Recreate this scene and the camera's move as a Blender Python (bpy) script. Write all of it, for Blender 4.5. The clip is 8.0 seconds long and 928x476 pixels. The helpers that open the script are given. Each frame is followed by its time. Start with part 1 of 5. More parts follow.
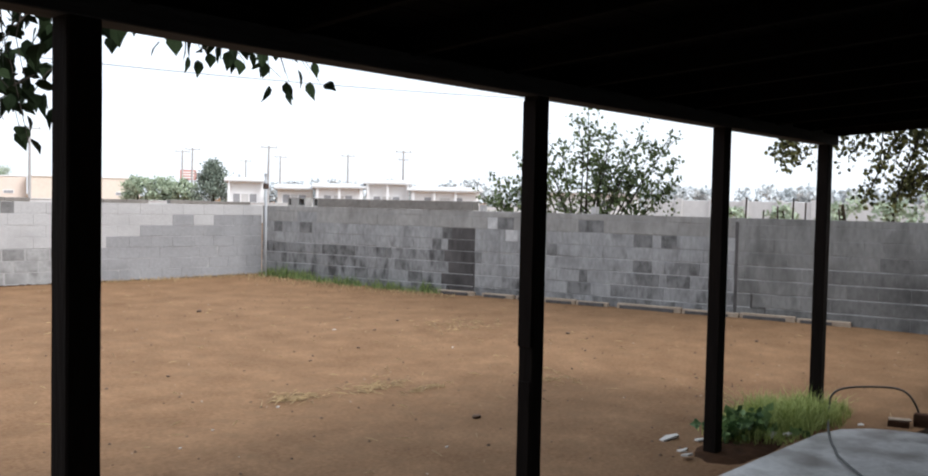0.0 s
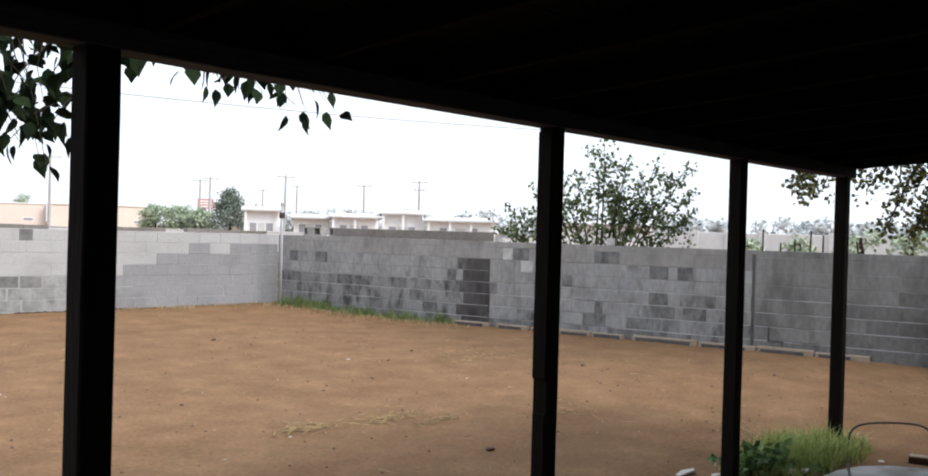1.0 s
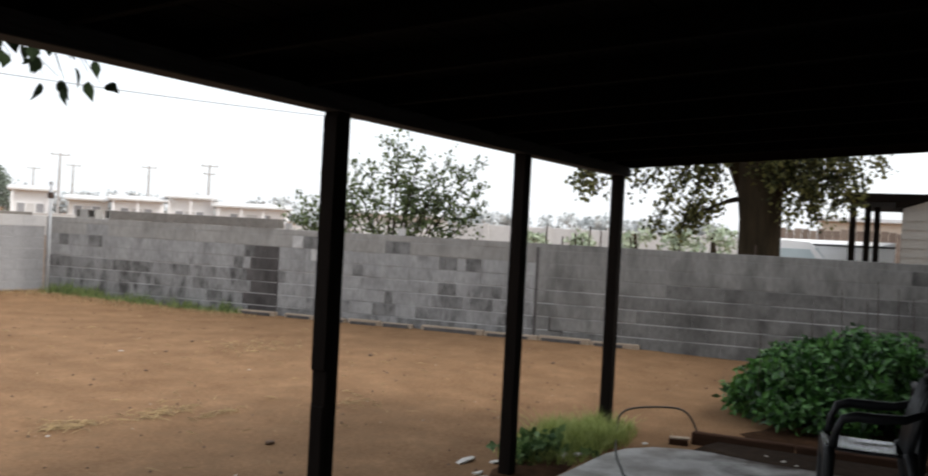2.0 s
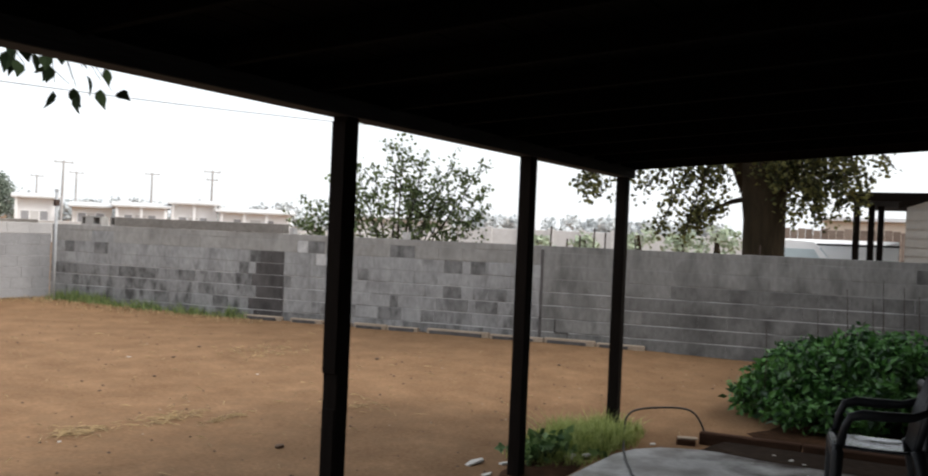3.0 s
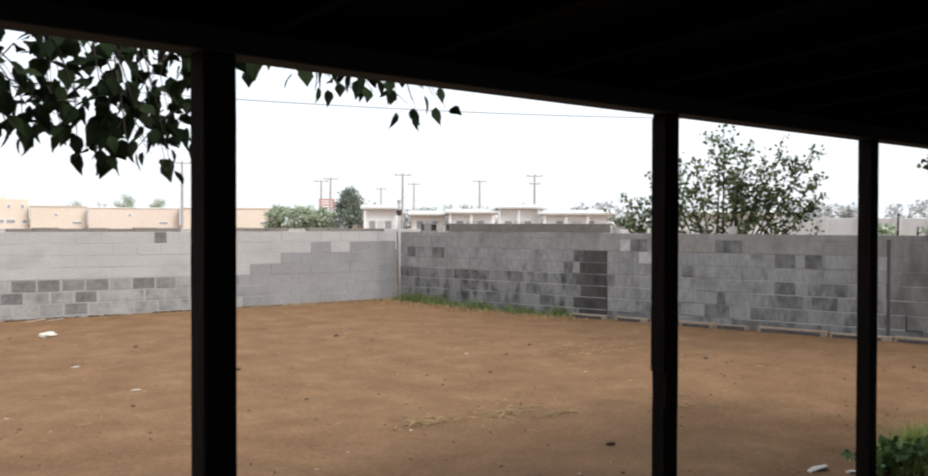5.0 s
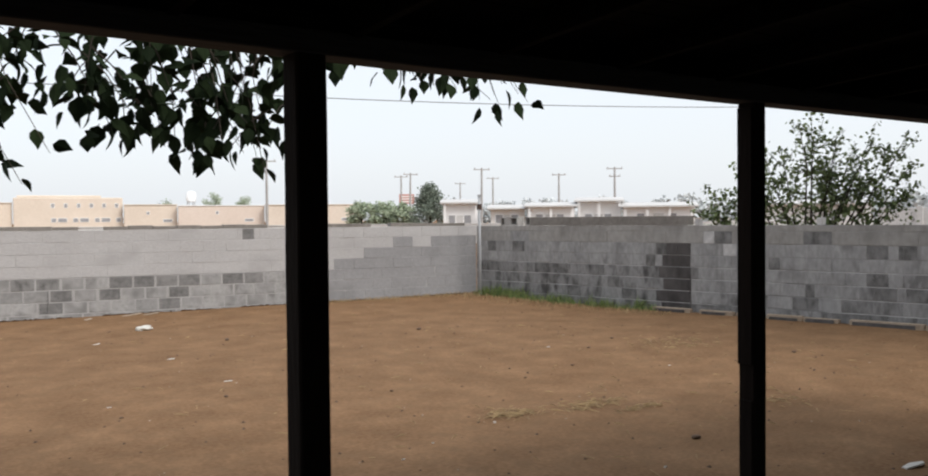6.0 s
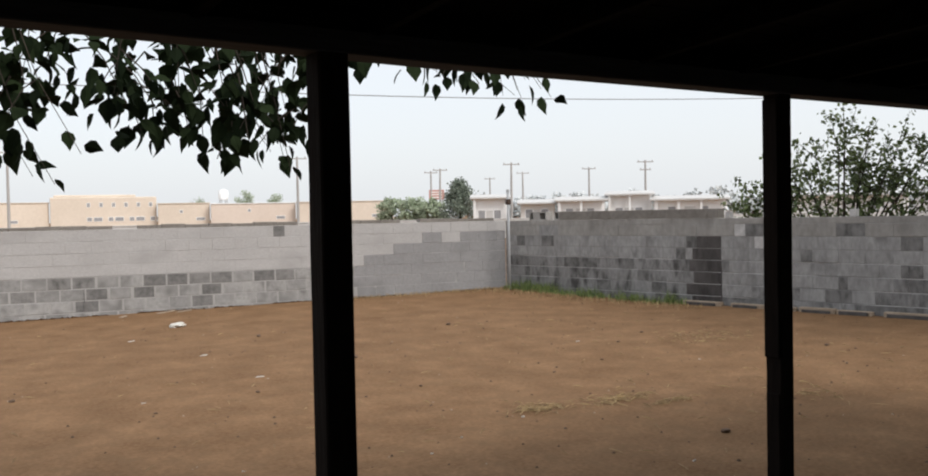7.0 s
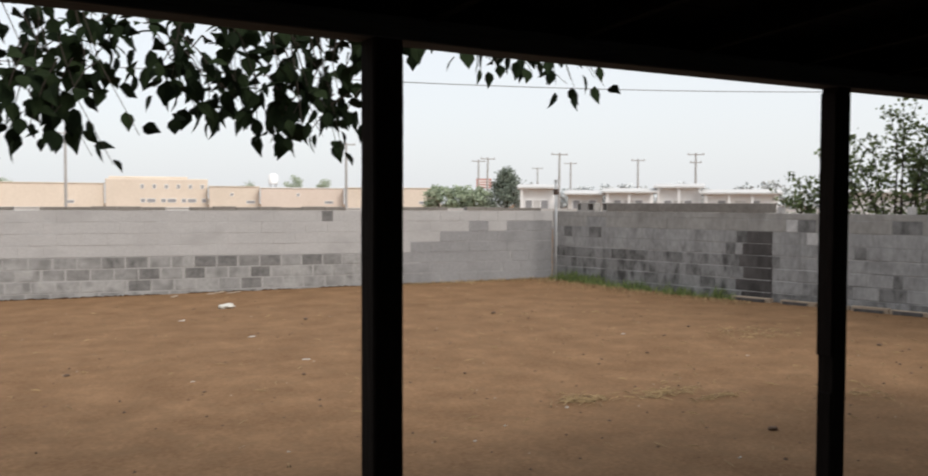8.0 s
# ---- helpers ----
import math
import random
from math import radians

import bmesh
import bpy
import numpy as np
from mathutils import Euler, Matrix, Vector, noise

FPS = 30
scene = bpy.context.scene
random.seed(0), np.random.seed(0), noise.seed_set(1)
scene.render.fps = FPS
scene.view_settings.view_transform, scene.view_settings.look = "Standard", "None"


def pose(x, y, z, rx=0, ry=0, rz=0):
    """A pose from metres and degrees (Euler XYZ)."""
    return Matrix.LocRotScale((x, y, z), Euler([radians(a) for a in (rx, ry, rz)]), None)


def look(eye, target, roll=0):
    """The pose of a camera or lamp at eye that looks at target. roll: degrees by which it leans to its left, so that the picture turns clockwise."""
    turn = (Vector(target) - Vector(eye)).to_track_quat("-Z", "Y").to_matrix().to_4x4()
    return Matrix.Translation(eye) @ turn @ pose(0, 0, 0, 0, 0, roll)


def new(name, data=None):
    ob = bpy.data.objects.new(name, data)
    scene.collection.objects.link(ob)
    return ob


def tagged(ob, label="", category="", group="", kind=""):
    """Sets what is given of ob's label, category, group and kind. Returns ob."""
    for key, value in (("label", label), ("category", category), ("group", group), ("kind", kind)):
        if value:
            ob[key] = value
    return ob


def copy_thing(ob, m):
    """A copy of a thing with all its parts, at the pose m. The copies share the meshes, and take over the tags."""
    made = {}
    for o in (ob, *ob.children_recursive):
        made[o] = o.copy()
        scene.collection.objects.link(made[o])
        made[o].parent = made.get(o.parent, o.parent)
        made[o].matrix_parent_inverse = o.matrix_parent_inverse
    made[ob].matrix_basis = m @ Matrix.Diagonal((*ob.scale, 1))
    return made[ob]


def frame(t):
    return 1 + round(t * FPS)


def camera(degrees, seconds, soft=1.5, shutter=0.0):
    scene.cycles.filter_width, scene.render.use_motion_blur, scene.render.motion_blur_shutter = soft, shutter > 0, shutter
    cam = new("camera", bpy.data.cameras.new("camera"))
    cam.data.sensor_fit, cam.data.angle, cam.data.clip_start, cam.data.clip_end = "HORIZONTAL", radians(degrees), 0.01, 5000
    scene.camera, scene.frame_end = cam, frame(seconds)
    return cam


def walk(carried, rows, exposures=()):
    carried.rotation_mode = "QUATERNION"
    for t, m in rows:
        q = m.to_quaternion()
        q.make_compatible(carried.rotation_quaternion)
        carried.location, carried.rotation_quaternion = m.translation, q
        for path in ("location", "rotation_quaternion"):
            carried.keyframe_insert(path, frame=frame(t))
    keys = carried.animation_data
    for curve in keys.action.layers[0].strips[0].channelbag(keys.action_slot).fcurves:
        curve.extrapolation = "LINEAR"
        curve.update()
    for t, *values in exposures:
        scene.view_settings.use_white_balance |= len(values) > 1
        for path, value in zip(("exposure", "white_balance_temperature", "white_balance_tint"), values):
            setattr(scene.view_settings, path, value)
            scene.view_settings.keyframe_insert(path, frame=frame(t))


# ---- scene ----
cam = camera(54.5, 8.0, soft=1.9, shutter=0.45)
PATH = [
    (0, (0.278, -0.234, 1.641), (1.765, 1.101, 1.562), 1.2),
    (0.5, (0.286, -0.227, 1.647), (1.763, 1.122, 1.611), 1.9),
    (1, (0.288, -0.228, 1.639), (1.753, 1.135, 1.627), 1.6),
    (1.5, (0.359, -0.216, 1.643), (1.961, 0.981, 1.604), 2.2),
    (2, (0.401, -0.215, 1.635), (2.134, 0.783, 1.618), 3.0),
    (2.2, (0.401, -0.217, 1.639), (2.156, 0.743, 1.621), 2.9),
    (3.3, (0.338, -0.208, 1.629), (2.025, 0.865, 1.633), 1.7),
    (3.5, (0.33, -0.21, 1.635), (1.938, 0.98, 1.631), 1.5),
    (4, (0.312, -0.225, 1.634), (1.787, 1.125, 1.609), 0.9),
    (4.5, (0.331, -0.213, 1.634), (1.692, 1.252, 1.608), -0.1),
    (5, (0.321, -0.223, 1.633), (1.598, 1.317, 1.604), 0.1),
    (6.5, (0.263, -0.271, 1.63), (1.356, 1.403, 1.583), -1.0),
    (7, (0.282, -0.288, 1.631), (1.362, 1.395, 1.58), -1.1),
    (7.5, (0.291, -0.286, 1.632), (1.364, 1.4, 1.569), -0.4),
    (8, (0.27, -0.281, 1.628), (1.262, 1.454, 1.553), 0.2),
]
walk(cam, [(t, look(eye, aim, roll)) for t, eye, aim, roll in PATH],
     exposures=[(0, 0.68, 6080, 10), (1.2, 0.67, 6150, 10), (2, 0.55, 6480, 10), (3.4, 0.6, 6500, 10), (4.1, 0.62, 6500, 10), (4.6, 0.58, 6450, 10), (5.2, 0.41, 6430, 10), (6.4, 0.16, 6470, 10), (8, 0.14, 6600, 10)])

# ---- light ----
world = bpy.data.worlds.new("world")
scene.world = world
world.use_nodes = True
wn, wl = world.node_tree.nodes, world.node_tree.links
cloud = wn["Background"]
cloud.inputs[0].default_value = (0.93, 0.965, 1.0, 1)
cloud.inputs[1].default_value = 0.74
clear = wn.new("ShaderNodeBackground")
clear.inputs[1].default_value = 0.04
sky = wn.new("ShaderNodeTexSky")
sky.sky_type = "NISHITA"
sky.sun_disc = False
sky.sun_elevation, sky.sun_rotation = radians(43), radians(165)
sky.dust_density = 4.0
wl.new(sky.outputs[0], clear.inputs[0])
both = wn.new("ShaderNodeAddShader")
wl.new(cloud.outputs[0], both.inputs[0])
wl.new(clear.outputs[0], both.inputs[1])
wl.new(both.outputs[0], wn["World Output"].inputs[0])

sun_data = bpy.data.lights.new("sun", "SUN")
sun_data.energy, sun_data.angle, sun_data.color = 1.75, radians(25), (1.0, 0.97, 0.93)
sun = new("sun", sun_data)
sun.matrix_world = look((0, 0, 18.3), (-5, 19, 0))


# ---- materials ----
def material(name, dark, light, fine=30.0, coarse=1.5, rough=0.85, bump=0.2, vary=0.0, metal=0.0, stain=None,
             stain_scale=0.8, stain_edge=(0.5, 0.65), stretch=(1, 1, 1), gloss=0.5, island=False, through_light=0.0):
    """Two tones mixed by a coarse and a fine noise, stains of their own shape, fine relief."""
    m = bpy.data.materials.new(name)
    m.use_nodes = True
    n, l = m.node_tree.nodes, m.node_tree.links
    b = n["Principled BSDF"]
    geo = n.new("ShaderNodeNewGeometry")
    mp = n.new("ShaderNodeVectorMath")
    mp.operation = "MULTIPLY"
    mp.inputs[1].default_value = stretch
    l.new(geo.outputs["Position"], mp.inputs[0])

    def tex(scale, detail):
        t = n.new("ShaderNodeTexNoise")
        t.inputs["Scale"].default_value, t.inputs["Detail"].default_value = scale, detail
        l.new(mp.outputs[0], t.inputs["Vector"])
        return t.outputs[0]

    def math_node(op, a, c):
        q = n.new("ShaderNodeMath")
        q.operation = op
        for i, v in enumerate((a, c)):
            if isinstance(v, (int, float)):
                q.inputs[i].default_value = v
            else:
                l.new(v, q.inputs[i])
        return q.outputs[0]

    f, c = tex(fine, 6), tex(coarse, 4)
    mixf = math_node("ADD", math_node("MULTIPLY", f, 0.5), math_node("MULTIPLY", c, 0.5))
    if vary:
        r = geo.outputs["Random Per Island"] if island else n.new("ShaderNodeObjectInfo").outputs["Random"]
        mixf = math_node("ADD", mixf, math_node("MULTIPLY", math_node("SUBTRACT", r, 0.5), vary))
    ramp = n.new("ShaderNodeValToRGB")
    ramp.color_ramp.elements[0].position, ramp.color_ramp.elements[1].position = 0.32, 0.68
    ramp.color_ramp.elements[0].color, ramp.color_ramp.elements[1].color = (*dark, 1), (*light, 1)
    l.new(mixf, ramp.inputs[0])
    col = ramp.outputs[0]
    if stain:
        s = n.new("ShaderNodeValToRGB")
        s.color_ramp.elements[0].position, s.color_ramp.elements[1].position = stain_edge
        l.new(tex(stain_scale, 5), s.inputs[0])
        mx = n.new("ShaderNodeMix")
        mx.data_type = "RGBA"
        l.new(s.outputs[0], mx.inputs[0])
        l.new(col, mx.inputs[6])
        mx.inputs[7].default_value = (*stain, 1)
        col = mx.outputs[2]
    l.new(col, b.inputs["Base Color"])
    b.inputs["Roughness"].default_value, b.inputs["Metallic"].default_value = rough, metal
    b.inputs["Specular IOR Level"].default_value = gloss
    if bump:
        bp = n.new("ShaderNodeBump")
        bp.inputs["Strength"].default_value, bp.inputs["Distance"].default_value = bump, 0.02
        l.new(f, bp.inputs["Height"])
        l.new(bp.outputs[0], b.inputs["Normal"])
    if through_light:
        tr = n.new("ShaderNodeBsdfTranslucent")
        l.new(col, tr.inputs[0])
        ms = n.new("ShaderNodeMixShader")
        ms.inputs[0].default_value = through_light
        l.new(b.outputs[0], ms.inputs[1])
        l.new(tr.outputs[0], ms.inputs[2])
        l.new(ms.outputs[0], n["Material Output"].inputs[0])
    return m


M_DIRT = material("dirt", (0.146, 0.081, 0.041), (0.285, 0.169, 0.092), 34, 1.9, 0.9, 0.4, stain=(0.18, 0.11, 0.06),
                  stain_scale=5.5, stain_edge=(0.45, 0.9), gloss=0.08)
M_SLAB = material("wet_concrete", (0.34, 0.33, 0.315), (0.58, 0.57, 0.55), 30, 1.6, 0.3, 0.15, stain=(0.2, 0.18, 0.16), stain_scale=2.4, stain_edge=(0.5, 0.66))
M_WOOD_DARK = material("near_black_wood", (0.005, 0.0036, 0.0028), (0.012, 0.008, 0.006), 40, 3, 0.85, 0.3, stretch=(1, 1, 0.15), gloss=0.1)
# tone raised to hold the ground light seen on the beam's underside
M_BEAM = material("lit_beam_wood", (0.023, 0.021, 0.0205), (0.043, 0.0395, 0.0385), 40, 3, 0.8, 0.25, stretch=(0.15, 1, 1), gloss=0.2)
# near black: the shade under the cover is put into the boards' colour
M_ROOF = material("shaded_roof_boards", (0.0014, 0.0013, 0.0012), (0.0034, 0.003, 0.0027), 30, 2, 0.95, 0.2, gloss=0.04)
M_HOUSE = material("brown_stucco", (0.07, 0.055, 0.045), (0.11, 0.09, 0.075), 60, 1, 0.95, 0.4)
M_MORTAR = material("pale_mortar", (0.36, 0.357, 0.352), (0.52, 0.516, 0.51), 50, 2, 0.95, 0.3, stain=(0.2, 0.198, 0.195),
                    stain_scale=1.3, stain_edge=(0.48, 0.62))
M_MORTAR_GREY = material("grey_mortar", (0.225, 0.22, 0.21), (0.295, 0.29, 0.28), 50, 2, 0.95, 0.3)
M_BLOCK = material("grey_concrete_block", (0.205, 0.203, 0.2), (0.395, 0.392, 0.386), 14, 1.8, 0.93, 0.35, vary=0.05,
                   stain=(0.135, 0.132, 0.129), stain_scale=3.4, stain_edge=(0.52, 0.8), stretch=(1.3, 1.3, 0.6))
M_BLOCK_DAMP = material("damp_streaked_block", (0.16, 0.158, 0.156), (0.32, 0.317, 0.312), 14, 1.8, 0.93, 0.35, vary=0.05,
                        stain=(0.07, 0.067, 0.065), stain_scale=3.2, stain_edge=(0.47, 0.67), stretch=(1.9, 1.9, 0.8))
M_BLOCK_TOP = material("weathered_concrete_block", (0.235, 0.225, 0.21), (0.37, 0.358, 0.338), 14, 1.2, 0.93, 0.35, vary=0.03,
                       stain=(0.17, 0.163, 0.152), stain_scale=2.2, stain_edge=(0.5, 0.8), stretch=(1, 1, 0.6))
M_BLOCK_DARK = material("damp_dark_block", (0.08, 0.078, 0.075), (0.185, 0.182, 0.178), 14, 7, 0.88, 0.4, vary=0.15,
                        stain=(0.24, 0.237, 0.232), stain_scale=4.5, stain_edge=(0.44, 0.68), stretch=(1.2, 1.2, 0.8))
M_MORTAR_LEFT = material("worn_mortar", (0.345, 0.337, 0.332), (0.43, 0.421, 0.416), 50, 1.2, 0.95, 0.3)
M_MORTAR_LOW = material("rough_mortar", (0.29, 0.284, 0.278), (0.385, 0.378, 0.37), 50, 2.5, 0.95, 0.4)
# stain of the wall, also used for dark strips that imitate gap shade
M_STAIN_SHADE = material("soot_stain_and_gap_shade", (0.035, 0.031, 0.03), (0.115, 0.106, 0.102), 9, 2.5, 0.85, 0.3, vary=0.06, stretch=(1, 1, 0.5))
# block tone past the control joint, with the far end's shade added to it
M_BLOCK_OLD_SHADED = material("old_shaded_grey_block", (0.165, 0.161, 0.152), (0.285, 0.279, 0.265), 14, 1.6, 0.93, 0.35, vary=0.02,
                       stain=(0.105, 0.102, 0.096), stain_scale=2.2, stain_edge=(0.48, 0.7), stretch=(1.4, 1.4, 0.6))
M_BLOCK_OLD_DARK = material("old_dark_block", (0.115, 0.112, 0.106), (0.225, 0.22, 0.21), 14, 1.6, 0.93, 0.35, vary=0.05,
                            stain=(0.065, 0.063, 0.06), stain_scale=2.4, stain_edge=(0.45, 0.68), stretch=(1.2, 1.2, 0.8))
M_BLOCK_PALE = material("pale_grey_block", (0.355, 0.346, 0.341), (0.465, 0.455, 0.45), 25, 0.7, 0.95, 0.2, vary=0.03,
                        stain=(0.335, 0.327, 0.322), stain_scale=1.4, stain_edge=(0.5, 0.75), stretch=(1, 1, 1.8))
M_BLOCK_MID = material("smooth_grey_block", (0.222, 0.22, 0.223), (0.302, 0.3, 0.304), 22, 0.9, 0.95, 0.2, vary=0.025,
                       stain=(0.2, 0.198, 0.2), stain_scale=1.7, stain_edge=(0.5, 0.72))
M_BLOCK_LOW = material("rough_grey_block", (0.215, 0.212, 0.208), (0.36, 0.355, 0.347), 16, 3, 0.95, 0.3, vary=0.2,
                       stain=(0.19, 0.187, 0.182), stain_scale=4.0, stain_edge=(0.5, 0.66))
M_BLOCK_LOW_DARK = material("rough_dark_block", (0.105, 0.103, 0.101), (0.225, 0.22, 0.215), 16, 5, 0.95, 0.3, vary=0.3)
M_BLOCK_WHITE = material("whitewashed_block", (0.36, 0.355, 0.35), (0.58, 0.57, 0.56), 12, 5, 0.95, 0.3)
M_CAP = material("brown_grey_cap_block", (0.15, 0.138, 0.123), (0.25, 0.232, 0.21), 15, 2.0, 0.95, 0.4, vary=0.12)
M_STEEL = material("galvanised_steel", (0.3, 0.31, 0.32), (0.42, 0.43, 0.44), 60, 4, 0.5, 0.05)
M_RUST = material("rusty_iron", (0.03, 0.018, 0.012), (0.07, 0.04, 0.028), 60, 6, 0.8, 0.2)
# darker than real foliage: the leaves' backlit shade is put into their colour
M_LEAF = material("backlit_tree_leaf", (0.009, 0.015, 0.007), (0.02, 0.031, 0.013), 20, 3, 0.85, 0.1, vary=0.5, through_light=0.04, gloss=0.06)
M_LEAF_JOINED = material("backlit_tree_foliage", (0.009, 0.015, 0.007), (0.02, 0.031, 0.013), 20, 3, 0.85, 0.1, vary=0.5, island=True, through_light=0.04, gloss=0.06)
M_SHRUB = material("shrub_leaf", (0.06, 0.088, 0.03), (0.175, 0.22, 0.085), 12, 1.5, 0.6, 0.0, vary=0.55, island=True, through_light=0.2)
M_COTTON = material("big_tree_leaf", (0.036, 0.043, 0.014), (0.185, 0.18, 0.056), 10, 0.8, 0.75, 0.0, vary=0.75, island=True, through_light=0.32)
M_BUSH = material("bush_leaf", (0.011, 0.05, 0.009), (0.1, 0.25, 0.055), 14, 2.0, 0.42, 0.0, vary=0.8, island=True, through_light=0.2)
M_GRASS = material("fresh_grass", (0.23, 0.285, 0.07), (0.45, 0.5, 0.17), 12, 2.5, 0.7, 0.0, vary=0.6, island=True, through_light=0.3)
M_WALL_GRASS = material("coarse_grass", (0.1, 0.155, 0.045), (0.26, 0.32, 0.11), 8, 1.5, 0.7, 0.0, vary=0.6, island=True, through_light=0.25)
M_WEED = material("broad_weed_leaf", (0.045, 0.1, 0.028), (0.2, 0.3, 0.11), 20, 3, 0.6, 0.0, vary=0.6, island=True, through_light=0.2)
M_SOIL = material("dark_bed_soil", (0.022, 0.011, 0.006), (0.07, 0.036, 0.019), 12, 1.5, 0.95, 0.9, gloss=0.05)
M_FOOTING = material("tan_concrete", (0.27, 0.205, 0.145), (0.42, 0.34, 0.26), 25, 3, 0.95, 0.3)
M_STRAW = material("dry_straw", (0.27, 0.185, 0.095), (0.41, 0.295, 0.15), 20, 3, 0.9, 0.0, vary=0.5, island=True)
M_BARK = material("rough_bark", (0.02, 0.0155, 0.0095), (0.062, 0.046, 0.028), 14, 2, 0.95, 1.0, stretch=(1, 1, 0.2), gloss=0.1)
M_TWIG = material("brown_twig", (0.03, 0.022, 0.016), (0.06, 0.045, 0.032), 30, 4, 0.9, 0.2)
M_STONE = material("pale_stone", (0.46, 0.43, 0.39), (0.66, 0.63, 0.58), 30, 5, 0.8, 0.3, vary=0.3)
M_CLOD = material("dark_clod", (0.06, 0.038, 0.025), (0.13, 0.084, 0.055), 40, 8, 0.95, 0.4, vary=0.3, island=True)
M_BAG = material("white_plastic", (0.52, 0.5, 0.44), (0.74, 0.72, 0.67), 30, 6, 0.4, 0.2)
M_CHAIR = material("black_plastic", (0.007, 0.0075, 0.009), (0.013, 0.0135, 0.016), 80, 6, 0.45, 0.05, gloss=0.3)
M_CHAIR_WET = material("wet_black_plastic", (0.012, 0.013, 0.016), (0.02, 0.021, 0.025), 30, 6, 0.12, 0.2, gloss=0.9)
# brown mud, made darker to carry the deep shade under the patio
M_MUD = material("shaded_washed_mud", (0.016, 0.0095, 0.006), (0.045, 0.028, 0.017), 14, 2, 0.85, 0.4, gloss=0.1)
M_EDGE = material("brown_edging_timber", (0.034, 0.017, 0.01), (0.085, 0.045, 0.028), 25, 3, 0.9, 0.4, stretch=(1, 0.2, 1), gloss=0.1)
M_HOSE = material("black_hose", (0.02, 0.02, 0.018), (0.05, 0.048, 0.042), 40, 5, 0.5, 0.0)
# far stucco, panes, poles and trees: rain haze is put into these pale colours
M_ADOBE = material("tan_stucco", (0.66, 0.57, 0.475), (0.75, 0.655, 0.555), 2, 0.15, 0.95, 0.0)
M_CREAM = material("cream_stucco", (0.78, 0.75, 0.7), (0.84, 0.81, 0.77), 2, 0.15, 0.95, 0.0)
M_ADOBE_ROSE = material("rose_stucco", (0.66, 0.56, 0.48), (0.73, 0.63, 0.55), 2, 0.15, 0.95, 0.0)
M_WHITE = material("white_paint", (0.85, 0.845, 0.84), (0.9, 0.895, 0.885), 3, 0.3, 0.8, 0.0)
M_GREYROOF = material("grey_roofing", (0.56, 0.55, 0.535), (0.66, 0.65, 0.635), 4, 0.4, 0.9, 0.0)
M_PANE = material("hazed_window_glass", (0.3, 0.3, 0.31), (0.38, 0.38, 0.39), 3, 0.5, 0.1, 0.0)
M_POLE_HAZE = material("hazed_pole", (0.34, 0.325, 0.315), (0.44, 0.425, 0.415), 6, 0.5, 0.9, 0.0)
M_FARTREE_HAZE = material("hazed_far_tree_leaf", (0.28, 0.34, 0.23), (0.46, 0.52, 0.38), 1.2, 0.2, 0.9, 0.0, vary=0.4, island=True)
M_CONIFER_HAZE = material("hazed_far_conifer_leaf", (0.12, 0.15, 0.115), (0.23, 0.265, 0.21), 1.2, 0.2, 0.9, 0.0, vary=0.4, island=True)
M_RIDGE_HAZE = material("hazed_grove_leaf", (0.5, 0.525, 0.525), (0.63, 0.655, 0.655), 0.5, 0.05, 0.95, 0.0, vary=0.3, island=True)
M_SIGN = material("faded_red_sign", (0.5, 0.24, 0.2), (0.6, 0.34, 0.3), 3, 0.5, 0.7, 0.0)
M_SIDING = material("grey_siding", (0.42, 0.41, 0.38), (0.5, 0.49, 0.46), 8, 0.8, 0.8, 0.05, vary=0.1)
M_FENCE = material("brown_board", (0.2, 0.15, 0.12), (0.32, 0.25, 0.2), 8, 1.0, 0.9, 0.1, vary=0.4)
M_CARGLASS = material("car_glass", (0.48, 0.56, 0.58), (0.6, 0.68, 0.7), 3, 0.6, 0.08, 0.0)
M_TYRE = material("tyre_rubber", (0.015, 0.015, 0.015), (0.03, 0.03, 0.03), 20, 3, 0.9, 0.0)
M_CABLE = material("grey_cable", (0.2, 0.2, 0.21), (0.28, 0.28, 0.29), 5, 0.5, 0.8, 0.0)


def muddy(m, mud):
    """Mud washed over the slab's end beside the bed, ragged-edged, with patio shade in its colour."""
    n, l = m.node_tree.nodes, m.node_tree.links
    b = n["Principled BSDF"]
    clean = b.inputs["Base Color"].links[0].from_socket
    geo = n.new("ShaderNodeNewGeometry")
    way = n.new("ShaderNodeVectorMath")
    way.operation = "DOT_PRODUCT"
    way.inputs[1].default_value = (0.9, -0.55, 0)
    l.new(geo.outputs["Position"], way.inputs[0])
    ns = n.new("ShaderNodeTexNoise")
    ns.inputs["Scale"].default_value, ns.inputs["Detail"].default_value = 2.6, 7
    l.new(geo.outputs["Position"], ns.inputs["Vector"])
    mad = n.new("ShaderNodeMath")
    mad.operation = "MULTIPLY_ADD"
    mad.inputs[1].default_value = 2.2
    l.new(ns.outputs[0], mad.inputs[0])
    l.new(way.outputs["Value"], mad.inputs[2])
    rng_map = n.new("ShaderNodeMapRange")
    rng_map.inputs["From Min"].default_value, rng_map.inputs["From Max"].default_value = 6.5, 7.15
    l.new(mad.outputs[0], rng_map.inputs["Value"])
    mx = n.new("ShaderNodeMix")
    mx.data_type = "RGBA"
    l.new(rng_map.outputs[0], mx.inputs[0])
    l.new(clean, mx.inputs[6])
    mx.inputs[7].default_value = (*mud, 1)
    l.new(mx.outputs[2], b.inputs["Base Color"])
    dull = n.new("ShaderNodeMapRange")
    dull.inputs["To Min"].default_value, dull.inputs["To Max"].default_value = b.inputs["Roughness"].default_value, 0.9
    l.new(rng_map.outputs[0], dull.inputs["Value"])
    l.new(dull.outputs[0], b.inputs["Roughness"])


